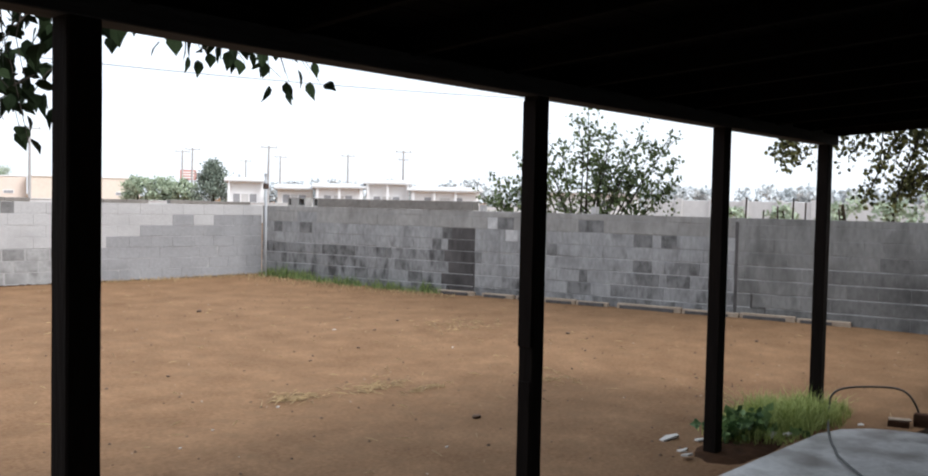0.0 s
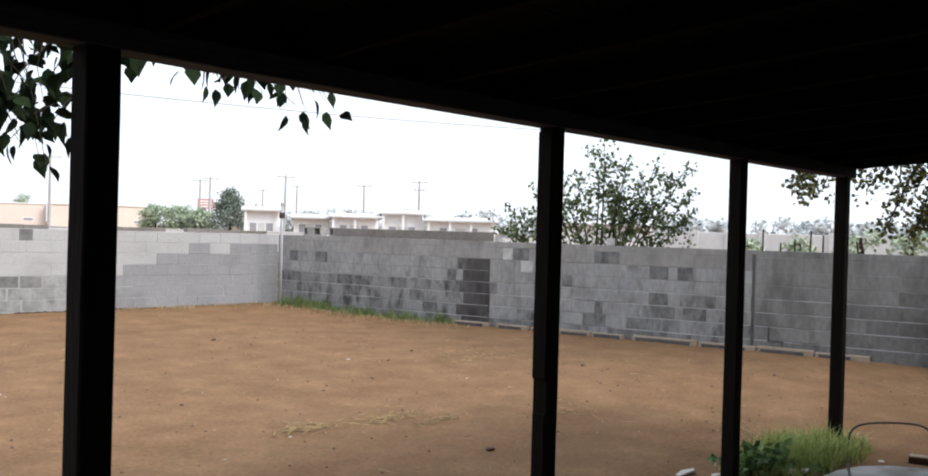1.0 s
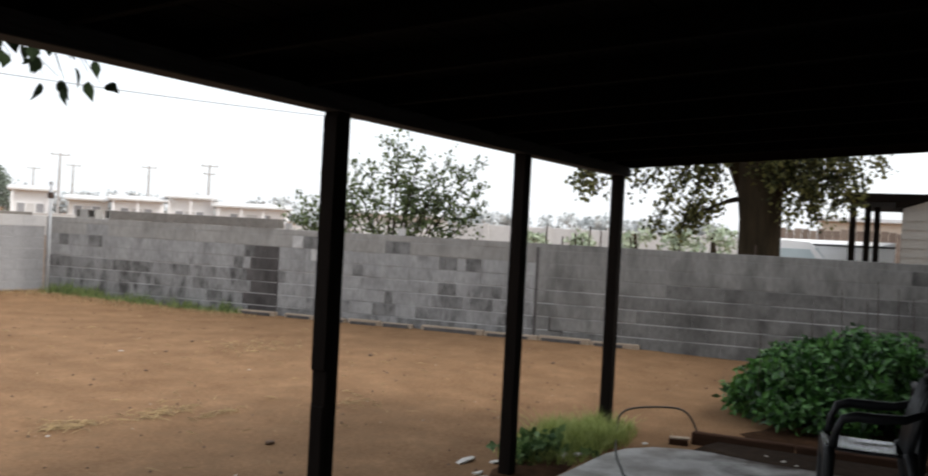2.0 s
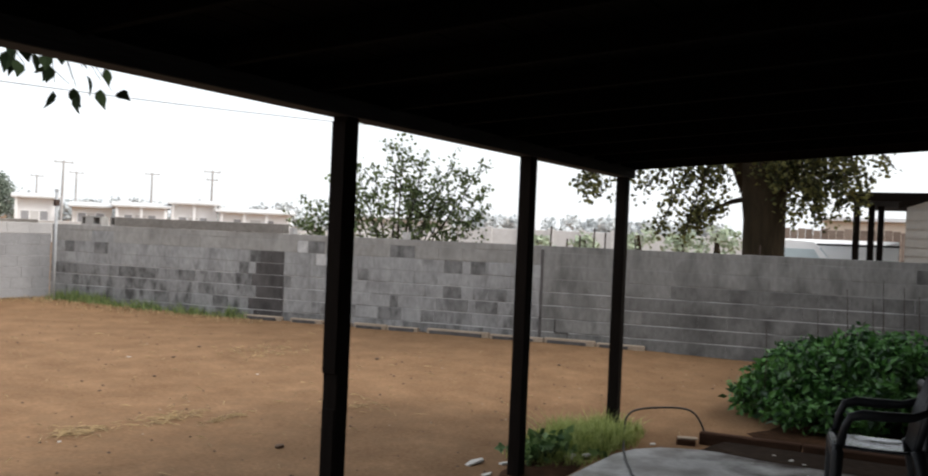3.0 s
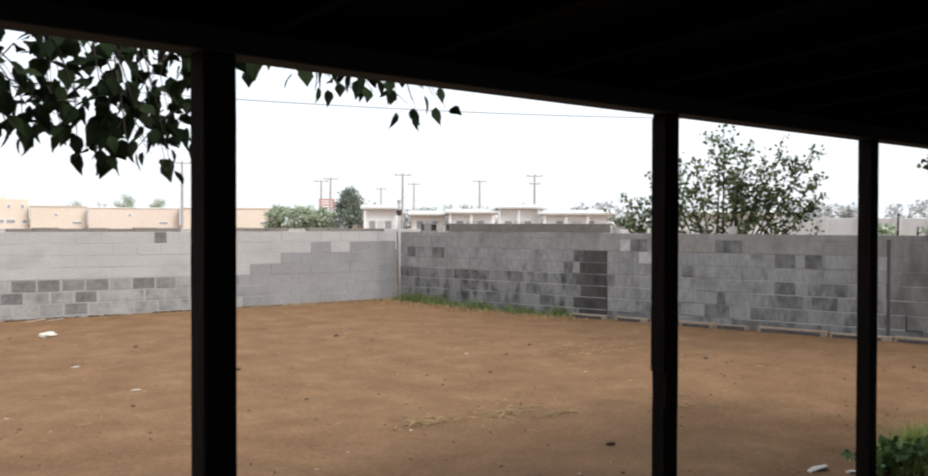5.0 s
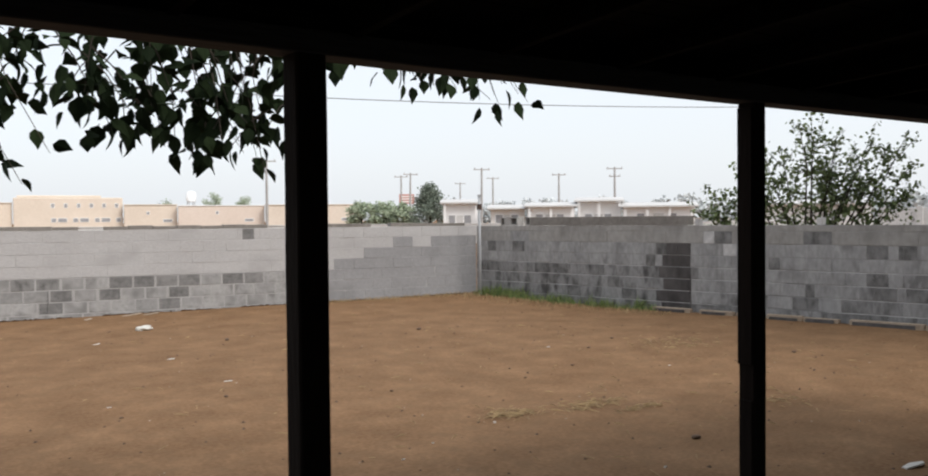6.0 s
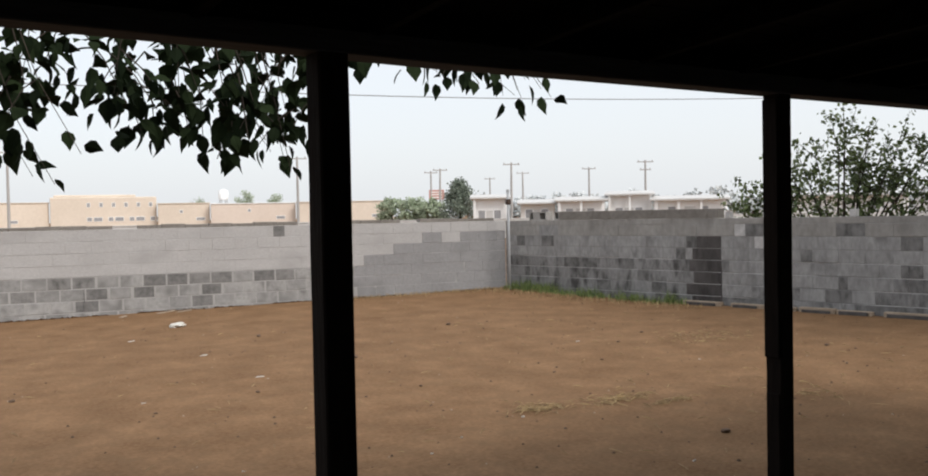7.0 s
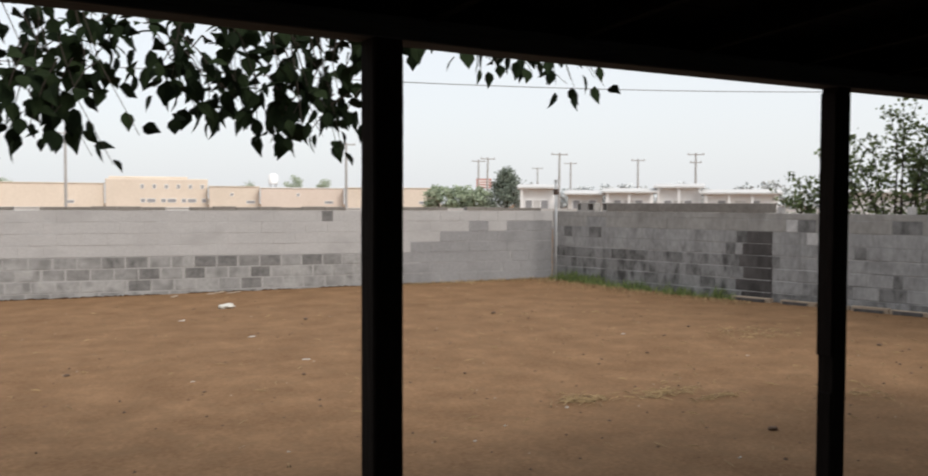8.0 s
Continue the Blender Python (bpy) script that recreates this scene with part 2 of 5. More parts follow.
muddy(M_SLAB, (0.036, 0.022, 0.014))


# ---- building helpers ----
class Shape:
    """Collects vertices and faces of one part."""

    def __init__(self):
        self.v, self.f = [], []

    def add(self, verts, faces):
        k = len(self.v)
        self.v += [tuple(p) for p in verts]
        self.f += [tuple(i + k for i in q) for q in faces]
        return self

    def box(self, lo, hi, m=None, cut=0.0):
        """A box with its edges cut off by cut metres."""
        if cut <= 0:
            p = [(x, y, z) for z in (lo[2], hi[2]) for y in (lo[1], hi[1]) for x in (lo[0], hi[0])]
            q = [(0, 2, 3, 1), (4, 5, 7, 6), (0, 1, 5, 4), (2, 6, 7, 3), (0, 4, 6, 2), (1, 3, 7, 5)]
        else:
            bm = bmesh.new()
            bmesh.ops.create_cube(bm, size=1)
            for w in bm.verts:
                w.co = [lo[i] + (w.co[i] + 0.5) * (hi[i] - lo[i]) for i in range(3)]
            bmesh.ops.bevel(bm, geom=list(bm.edges), offset=cut, segments=1, affect="EDGES")
            bm.verts.index_update()
            p = [w.co.copy() for w in bm.verts]
            q = [[w.index for w in face.verts] for face in bm.faces]
            bm.free()
        if m is not None:
            p = [m @ Vector(a) for a in p]
        return self.add(p, q)

    def tube(self, pts, radii, sides=8):
        """A tapered tube along points, closed at both ends."""
        pts = [Vector(p) for p in pts]
        if isinstance(radii, (int, float)):
            radii = [radii] * len(pts)
        rings = []
        up = Vector((0.31, 0.17, 0.93))
        for i, p in enumerate(pts):
            d = (pts[min(i + 1, len(pts) - 1)] - pts[max(i - 1, 0)]).normalized()
            a = d.cross(up)
            if a.length < 0.1:
                a = d.cross(Vector((1, 0, 0)))
            a.normalize()
            b = d.cross(a)
            rings.append([p + radii[i] * (a * math.cos(6.2832 * k / sides) + b * math.sin(6.2832 * k / sides)) for k in range(sides)])
        verts = [p for r in rings for p in r]
        faces = [(i * sides + k, i * sides + (k + 1) % sides, (i + 1) * sides + (k + 1) % sides, (i + 1) * sides + k)
                 for i in range(len(pts) - 1) for k in range(sides)]
        faces.append(tuple(range(sides - 1, -1, -1)))
        faces.append(tuple(range((len(pts) - 1) * sides, len(pts) * sides)))
        return self.add(verts, faces)

    def mesh(self, name, mat, smooth=False):
        me = bpy.data.meshes.new(name)
        me.from_pydata(self.v, [], self.f)
        me.materials.append(mat)
        if smooth:
            me.polygons.foreach_set("use_smooth", [True] * len(me.polygons))
        me.update()
        return me


def part(name, shape, mat, parent=None, label="", smooth=False):
    ob = new(name, shape.mesh(name, mat, smooth) if isinstance(shape, Shape) else shape)
    if parent is not None:
        ob.parent = parent
    if label:
        ob["label"] = label
    return ob


def thing(name, label, category, at=None, group="", kind=""):
    e = new(name)
    e.empty_display_size = 0.1
    if at is not None:
        e.matrix_basis = at
    return tagged(e, label, category, group, kind)


LEAF_A = [(0, 0, 0), (-0.30, 0.22, 0.05), (-0.36, 0.5, 0.03), (-0.16, 0.8, -0.02), (0, 1.05, -0.1), (0.16, 0.8, -0.02), (0.36, 0.5, 0.03), (0.30, 0.22, 0.05), (0, 0.5, -0.03)]
LEAF_F = [(0, 8, 1), (1, 8, 2), (2, 8, 3), (3, 8, 4), (4, 8, 5), (5, 8, 6), (6, 8, 7), (7, 8, 0)]


def leaf_shape(bend, width):
    s = Shape()
    return s.add([(x * width, y, z - bend * y * y) for x, y, z in LEAF_A], LEAF_F)


def leaves(points, sizes, rng, hang=0.0, narrow=0.42, name="foliage"):
    """Many small pointed leaves (four corners and a fold) as arrays, turned at random; hang: how far their tips droop."""
    pts = np.asarray(points, float)
    n = len(pts)
    d = rng.normal(size=(n, 3))
    d[:, 2] -= hang
    d /= np.linalg.norm(d, axis=1)[:, None]
    r = rng.normal(size=(n, 3))
    w = np.cross(d, r)
    w /= np.linalg.norm(w, axis=1)[:, None]
    nn = np.cross(d, w)
    s = np.asarray(sizes, float)[:, None]
    a = pts
    b = pts + s * (0.45 * d + narrow * w + 0.08 * nn)
    c = pts + s * (1.0 * d - 0.05 * nn)
    e = pts + s * (0.45 * d - narrow * w + 0.08 * nn)
    v = np.stack([a, b, c, e], axis=1).reshape(-1, 3)
    me = bpy.data.meshes.new(name)
    k = np.arange(n)[:, None] * 4
    tri = np.concatenate([k + np.array([[0, 1, 2]]), k + np.array([[0, 2, 3]])], axis=1).reshape(-1, 3)
    me.from_pydata(v.tolist(), [], tri.tolist())
    me.update()
    return me


def clump_points(centres, radii, per, rng, squash=0.75):
    out = []
    for c, r in zip(centres, radii):
        q = rng.normal(size=(per, 3))
        q /= np.linalg.norm(q, axis=1)[:, None]
        q *= (rng.random((per, 1)) ** 0.45) * r
        q[:, 2] *= squash
        out.append(q + np.asarray(c))
    return np.concatenate(out)


def bent(a, b, sag, rng, n=6, wob=0.05):
    a, b = Vector(a), Vector(b)
    out = []
    for i in range(n + 1):
        t = i / n
        p = a.lerp(b, t)
        p.z += sag * 4 * t * (1 - t)
        if 0 < i < n:
            p += Vector(rng.normal(size=3).tolist()) * wob
        out.append(p)
    return out


# ---- ground and slab ----
RW_O, RW_D, RW_N = Vector((10.95, 14.5, 0)), Vector((0.2008, -0.9796, 0)), Vector((-0.9796, -0.2008, 0))
LW_O, LW_D, LW_N = Vector((10.9, 14.7, 0)), Vector((-0.9858, 0.1676, 0)), Vector((-0.1676, -0.9858, 0))


def ease(t):
    t = min(1.0, max(0.0, t))
    return t * t * (3 - 2 * t)


def ground_z(x, y):
    h = 0.045 * ease((y - 2.3) / 2.5)
    off = (Vector((x, y, 0)) - LW_O).dot(LW_N)
    rise = 0.085 - 0.0125 * max(0.0, min(10.0, (Vector((x, y, 0)) - LW_O).dot(LW_D)))
    h += rise * ease(1 - abs(off) / 3.5)
    if -6 < x < 14 and 2.3 < y < 17:
        h += 0.012 * noise.noise((x * 0.7, y * 0.7, 3)) + 0.006 * noise.noise((x * 4, y * 4, 7)) * ease((y - 2.4) / 1.0)
        h += 0.004 * noise.noise((x * 11, y * 11, 1)) * ease((y - 2.4) / 1.0)
    return h


xs = [-3000, -800, -200, -60, -25, -12] + [-6 + 0.14 * i for i in range(150)] + [16, 20, 28, 45, 80, 150, 300, 700, 3000]
ys = [-3000, -800, -200, -60, -20, -6, 0, 1.5, 2.2] + [2.35 + 0.12 * i for i in range(122)] + [17.5, 20, 28, 45, 80, 150, 300, 700, 3000]
gs = Shape()
gs.v = [(x, y, ground_z(x, y)) for y in ys for x in xs]
nx = len(xs)
gs.f = [(j * nx + i, j * nx + i + 1, (j + 1) * nx + i + 1, (j + 1) * nx + i) for j in range(len(ys) - 1) for i in range(nx - 1)]
tagged(part("ground", gs, M_DIRT, smooth=True), "bare reddish-brown dirt yard, damp and scuffed", "ground", kind="structure")

# concrete slab with a rounded far corner
outline = [(-8, -2.7), (7.32, -2.7), (7.32, 1.45), (7.28, 1.72), (7.16, 1.92), (6.98, 2.06), (6.72, 2.13), (5.3, 2.17), (2.0, 2.18), (-8, 2.18)]
ss = Shape()
k = len(outline)
ss.add([(x, y, -0.1) for x, y in outline] + [(x, y, 0.038) for x, y in outline] +
       [(x * 0.998, y * 0.994, 0.048) for x, y in outline],
       [tuple(range(k - 1, -1, -1)), tuple(range(2 * k, 3 * k))] +
       [(i, (i + 1) % k, (i + 1) % k + k, i + k) for i in range(k)] + [(i + k, (i + 1) % k + k, (i + 1) % k + 2 * k, i + 2 * k) for i in range(k)])
tagged(part("patio_slab", ss, M_SLAB), "wet grey concrete patio slab with worn edge", "slab", kind="structure")

# mud washed over the end of the slab, darkened to hold the patio's shade
mu = Shape()
edge = [(7.69, 1.66), (7.45, 1.7), (7.3, 1.5), (7.24, 1.2), (7.27, 0.6), (7.23, 0.0), (7.26, -0.8), (7.24, -1.6), (7.8, -1.6), (7.77, 0.1)]
cx, cy, k = 7.5, 0.1, len(edge)
ring = [(x + 0.05 * noise.noise((x * 4, y * 4, 1)), y + 0.05 * noise.noise((x * 4, y * 4, 6)), 0.0475 if x < 7.32 else -0.01) for x, y in edge]
mu.add(ring + [(cx + (x - cx) * 0.9, cy + (y - cy) * 0.93, 0.054) for x, y, z in ring], [(i, (i + 1) % k, (i + 1) % k + k, i + k) for i in range(k)] + [tuple(range(k, 2 * k))])
tagged(part("mud_film", mu, M_MUD), "thin brown mud washed over the slab's end, patio shade in its tone", "mud", kind="structure")

# house wall that closes the patio behind, unseen; dark brown to limit bounce
hs = Shape().box((-8, -2.9, 0), (7.4, -2.7, 3.0))
tagged(part("wall_house", hs, M_HOUSE), "dark brown stucco house wall behind the patio", "wall", kind="structure")

# unseen wall added beside the planting bed to shade it and close the yard
ws = Shape().box((7.6, -6.5, 0), (15.5, -1.55, 4.0))
tagged(part("wall_wing", ws, M_HOUSE), "unseen dark brown wall added to shade the planting bed", "wall", kind="structure")
bd = Shape()
for j in range(15):
    for i in range(13):
        x, y = 7.86 + 3.1 * i / 12, -1.5 + 3.35 * j / 14
        e = min(i, 12 - i, j, 14 - j) / 3
        bd.v.append((x + 0.06 * noise.noise((x, y, 8)), y + (0.08 if j < 10 else 0.35) * noise.noise((x * 2.3, y, 4)), -0.02 + 0.045 * ease(e) + 0.03 * noise.noise((x * 5, y * 5, 0))))
bd.f = [(j * 13 + i, j * 13 + i + 1, (j + 1) * 13 + i + 1, (j + 1) * 13 + i) for j in range(14) for i in range(12)]
tagged(part("planting_bed", bd, M_SOIL, smooth=True), "dark damp soil of the planting bed", "soil", kind="structure")

# ---- patio cover ----
POSTS = [(1.541, 0.110), (3.842, 0.092), (5.857, 0.092), (7.694, 0.092)]


def roof_z(y):
    return 2.235 + (2.55 - y) * 0.0625


for i, (x, w) in enumerate(POSTS):
    p = thing("patio_post", "black-brown square wooden patio post", "post", pose(x, 2.5, 0), "posts of the patio cover")
    s = Shape()
    prof, h = [], w / 2
    rings = 10
    for r in range(rings + 1):
        z = -0.05 + 2.23 * r / rings
        jx, jy = 0.0022 * noise.noise((i * 7, z * 3, 0)), 0.0022 * noise.noise((i * 7, z * 3, 5))
        c = 0.006 + 0.003 * noise.noise((i * 3, z * 9, 2))
        for sx, sy in ((1, 1), (-1, 1), (-1, -1), (1, -1)):
            q = [(sx * h, sy * (h - c)), (sx * (h - c), sy * h)]
            if sx * sy < 0:
                q.reverse()
            prof += [(a + jx, b + jy, z) for a, b in q]
    s.add(prof, [(r * 8 + a, r * 8 + (a + 1) % 8, (r + 1) * 8 + (a + 1) % 8, (r + 1) * 8 + a) for r in range(rings) for a in range(8)] +
          [tuple(range(7, -1, -1)), tuple(range(rings * 8, rings * 8 + 8))])
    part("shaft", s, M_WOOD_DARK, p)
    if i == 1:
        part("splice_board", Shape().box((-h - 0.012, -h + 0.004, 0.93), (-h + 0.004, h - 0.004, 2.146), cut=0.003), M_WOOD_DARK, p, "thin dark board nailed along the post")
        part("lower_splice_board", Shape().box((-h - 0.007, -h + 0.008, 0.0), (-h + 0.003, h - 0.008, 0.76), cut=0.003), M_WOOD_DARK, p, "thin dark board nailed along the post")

cover = thing("patio_cover", "dark wooden patio cover with rafters and boarded roof", "patio roof", kind="structure")
bs = Shape()
stations = (-7.5, -3, 0, 1, 2, 5, 7.82)
for x in stations:
    z = 2.168 + (0.018 * max(0.0, (2.0 - x) / 1.5) if x > 0 else 0.024)
    bs.v += [(x, 2.44, z + 0.004), (x, 2.445, z), (x, 2.56, z), (x, 2.565, z + 0.004), (x, 2.565, 2.25), (x, 2.44, 2.25)]
bs.f = [(i * 6 + j, i * 6 + (j + 1) % 6, i * 6 + 6 + (j + 1) % 6, i * 6 + 6 + j) for i in range(len(stations) - 1) for j in range(6)]
bs.f += [(5, 4, 3, 2, 1, 0), tuple(len(bs.v) - 6 + j for j in range(6))]
part("beam", bs, M_BEAM, cover, "dark wooden beam along the posts, light from the ground put into its tone")
part("fascia", Shape().box((-7.5, 2.568, 2.2), (7.86, 2.592, 2.375), cut=0.003), M_BEAM, cover, "thin dark fascia board")
for j in range(25):
    x = 7.80 - 0.61 * j
    s = Shape().box((x - 0.02, -2.69, -0.0), (x + 0.02, 2.56, 0.1), cut=0.003)
    s.v = [(a, b, c + roof_z(b)) for a, b, c in s.v]
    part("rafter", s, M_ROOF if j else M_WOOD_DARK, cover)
s = Shape()
rr = random.Random(4)
for j in range(38):
    y0 = -2.69 + 0.14 * j
    dz = rr.uniform(0, 0.004)
    b = Shape().box((-7.5, y0 + 0.002, 0.102), (7.85, y0 + 0.136, 0.122))
    s.add([(p, q, r + roof_z(q) + dz) for p, q, r in b.v], b.f)
tagged(part("ceiling", s, M_ROOF), "boarded underside of the patio cover, shade put into its near black", "ceiling", kind="structure")
s = Shape().box((-7.6, -2.9, 0.132), (7.92, 2.62, 0.15))
s.v = [(p, q, r + roof_z(q)) for p, q, r in s.v]
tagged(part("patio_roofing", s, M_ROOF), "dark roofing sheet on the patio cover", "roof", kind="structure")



# corner pipe
pipe = thing("steel_pipe", "thin galvanised steel pipe standing in the wall corner", "pipe", pose(10.72, 14.32, 0))
part("tube", Shape().tube([(0, 0, -0.05), (0.0, 0, 1.0), (-0.01, 0.0, 2.08)], 0.026, 10), M_STEEL, pipe, smooth=True)
part("cap", Shape().tube([(-0.01, 0, 2.07), (-0.01, 0, 2.12)], 0.032, 10), M_STEEL, pipe)
part("clamp", Shape().box((-0.05, -0.035, 1.82), (0.04, 0.04, 1.93), cut=0.006), M_RUST, pipe, "dark rusty clamp")

# iron rods left in the top of the wall
for s0, z1, lean in ((9.17, 1.80, 2), (9.62, 1.68, -3), (9.83, 1.80, 3), (10.46, 1.67, -22), (10.0, 1.74, 1), (9.42, 1.62, 6), (12.2, 1.64, 4)):
    p = RW_O + RW_D * s0 + RW_N * -0.1
    s = Shape().tube([(0, 0, -0.2), (0, 0, (z1 - 1.5) * 0.6), (0.004, 0, z1 - 1.5)], 0.012, 6)
    tagged(part("iron_rod", s, M_RUST), "short rusty iron rod standing up from the wall top", "rod", "rods in the wall").matrix_basis = Matrix.Translation(p + Vector((0, 0, 1.5))) @ pose(0, 0, 0, 0, lean, 0)


# ---- yard: plants ----
rng = np.random.default_rng(7)

def leafy(parent, pts, sizes, mat, hang=0.3, narrow=0.42, name="foliage", label=""):
    me = leaves(pts, sizes, rng, hang, narrow, name)
    me.materials.append(mat)
    return part(name, me, mat, parent, label)


# tree beside the patio whose leafy branches hang in front of the beam
yt = thing("yard_tree", "broadleaf tree with leafy branches drooping beside the patio", "tree", pose(-2.6, 5.6, 0))
inv = Vector((-2.6, 5.6, 0))
s = Shape()
s.tube([Vector(p) - inv for p in ((-2.6, 5.6, -0.1), (-2.62, 5.58, 0.5), (-2.55, 5.5, 1.4), (-2.4, 5.4, 2.3))], [0.2, 0.15, 0.135, 0.12], 12)
part("trunk", s, M_BARK, yt, "rough brown bark", smooth=True)
limbs = [[(-2.42, 5.4, 2.2), (-1.3, 5.0, 3.0), (0.3, 4.4, 3.25), (1.6, 3.8, 3.05), (2.7, 3.2, 2.55)],
         [(-2.42, 5.42, 2.25), (-1.6, 4.6, 2.9), (-0.4, 4.2, 3.0), (0.9, 3.9, 2.75)],
         [(-2.42, 5.42, 2.3), (-1.9, 5.6, 3.3), (-0.6, 5.4, 3.7), (0.8, 4.7, 3.4)],
         [(-2.42, 5.42, 2.3), (-3.0, 5.2, 3.2), (-3.6, 4.6, 3.6)],
         [(-2.42, 5.42, 2.3), (-2.8, 6.2, 3.4), (-3.0, 7.2, 4.0)]]
for pl in limbs:
    n = len(pl)
    part("limb", Shape().tube([Vector(p) - inv for p in pl], [0.07 * (1 - 0.88 * i / (n - 1)) for i in range(n)], 8), M_TWIG, yt, smooth=True)
A, B = Vector((2.75, 3.15, 0)), Vector((-0.75, 4.5, 0))
random.seed(33)
leaf_spots = []


def low_edge(u):
    """How far down the leaves hang along the branch, from its tip (0) to the trunk side (1)."""
    if u < 0.12:
        return 2.16
    if u < 0.25:
        return 2.28
    base = 1.80 + 6 * max(0, abs(u - 0.33) - 0.04) ** 1.4 if u < 0.45 else 2.06 if u < 0.55 else 1.80
    return base + 0.05 * math.sin(u * 37) + 0.04 * math.sin(u * 71)


def sparse(u):
    """The open stretch between the two leafy clumps."""
    return 0.455 < u < 0.555


for t in range(40):
    u = (0.01 + 0.74 * (t + random.random()) / 40)
    if (sparse(u) and t % 3) or (u < 0.25 and t % 2):
        continue
    c = A.lerp(B, u) + Vector((random.uniform(-0.12, 0.12), random.uniform(-0.3, 0.45), 0))
    top = 2.62 + random.uniform(-0.15, 0.35) + 0.2 * ease((u - 0.1) / 0.4)
    low = low_edge(u) + random.choice((0.04, 0.1, 0.2, 0.3))
    sway = Vector((random.uniform(-0.1, 0.4), random.uniform(-0.15, 0.1), 0))
    pts = [c + sway * (q * q) + Vector((random.uniform(-0.02, 0.02), random.uniform(-0.02, 0.02), top + (low - top) * q)) for q in (0, 0.25, 0.5, 0.75, 1)]
    part("twig", Shape().tube([p - inv for p in pts], [0.005, 0.004, 0.003, 0.002, 0.0015], 5), M_TWIG, yt)
    n = max(4, int((top - low) / 0.085))
    for i in range(n):
        q = (i + 0.5) / n * 4
        a = min(3, int(q))
        p = pts[a].lerp(pts[a + 1], q - a)
        leaf_spots.append((p, random.uniform(0.06, 0.1)))
# a small cluster at the very tip of the branch
for k in range(22):
    p = Vector((2.8 + random.gauss(0, 0.11), 3.1 + random.gauss(0, 0.07), random.uniform(2.17, 2.44)))
    part("twig", Shape().tube([p - inv, p.lerp(Vector((2.7, 3.2, 2.55)), 0.5) - inv, Vector((2.7, 3.2, 2.55)) - inv], [0.0012, 0.002, 0.003], 5), M_TWIG, yt)
    leaf_spots.append((p, random.uniform(0.06, 0.09)))
# sprays of leaves on short side twigs
for t in range(76):
    u = 0.01 + 0.8 * (t + random.random()) / 76
    if sparse(u) and t % 3:
        continue
    thin = u < 0.26
    low = low_edge(u) + (0.1 if thin else 0.14)
    for _ in range(1 if thin else 2 if 0.27 < u < 0.42 or t % 4 == 0 else 1):
        c = A.lerp(B, u) + Vector((random.uniform(-0.1, 0.1), random.uniform(-0.3, 0.5), low + abs(random.gauss(0, 0.1 if thin else 0.24))))
        e = c + Vector((random.uniform(-0.2, 0.25), random.uniform(-0.15, 0.15), random.uniform(0.15, 0.35)))
        part("twig", Shape().tube([c - inv, c.lerp(e, 0.5) + Vector((0, 0, 0.03)) - inv, e - inv], [0.002, 0.003, 0.004], 5), M_TWIG, yt)
        for _ in range(6 if thin else 11):
            p = c.lerp(e, random.random()) + Vector((random.gauss(0, 0.06), random.gauss(0, 0.06), random.gauss(0, 0.045)))
            leaf_spots.append((p, random.uniform(0.06, 0.11)))
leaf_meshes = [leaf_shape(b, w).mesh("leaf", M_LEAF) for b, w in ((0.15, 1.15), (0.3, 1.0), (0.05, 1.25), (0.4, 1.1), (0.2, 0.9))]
spare = Shape()
leaf_spots.sort(key=lambda q: q[0].z)
top_pts = [Vector(pl[1]).lerp(Vector(pl[-1]), k / 40) - inv + Vector(rng.normal(size=3).tolist()) * 0.45 for pl in limbs[2:] for k in range(41) for _ in range(9)]
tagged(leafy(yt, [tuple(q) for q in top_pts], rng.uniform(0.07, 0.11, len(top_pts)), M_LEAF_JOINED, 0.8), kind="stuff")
for idx, (p, size) in enumerate(leaf_spots):
    yaw, droop = random.uniform(0, 360), random.uniform(-100, 15)
    side = Matrix.Rotation(radians(yaw), 4, "Z") @ Matrix.Rotation(radians(droop), 4, "X") @ Matrix.Rotation(radians(random.uniform(-50, 50)), 4, "Y")
    stalk = side @ Vector((0, 0.035, 0))
    m = Matrix.Translation(p - inv + stalk) @ side @ Matrix.Diagonal((size, size, size, 1))
    if idx < 290:
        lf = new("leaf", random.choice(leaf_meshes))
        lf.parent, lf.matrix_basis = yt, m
    else:
        src = leaf_shape(random.choice((0.1, 0.3)), random.uniform(0.95, 1.2))
        spare.add([m @ Vector(v) for v in src.v], src.f)
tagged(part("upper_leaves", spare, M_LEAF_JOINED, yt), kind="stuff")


# open shrub-like tree behind the right wall
base = Vector((13.75, 8.95, 0))
sh = thing("young_tree", "open bushy young tree with upright sprays of small leaves", "tree", Matrix.Translation(base))
side, deep = Vector((0.681, -0.7325, 0)), Vector((0.7325, 0.681, 0))
lp, ls = [], []
random.seed(8)
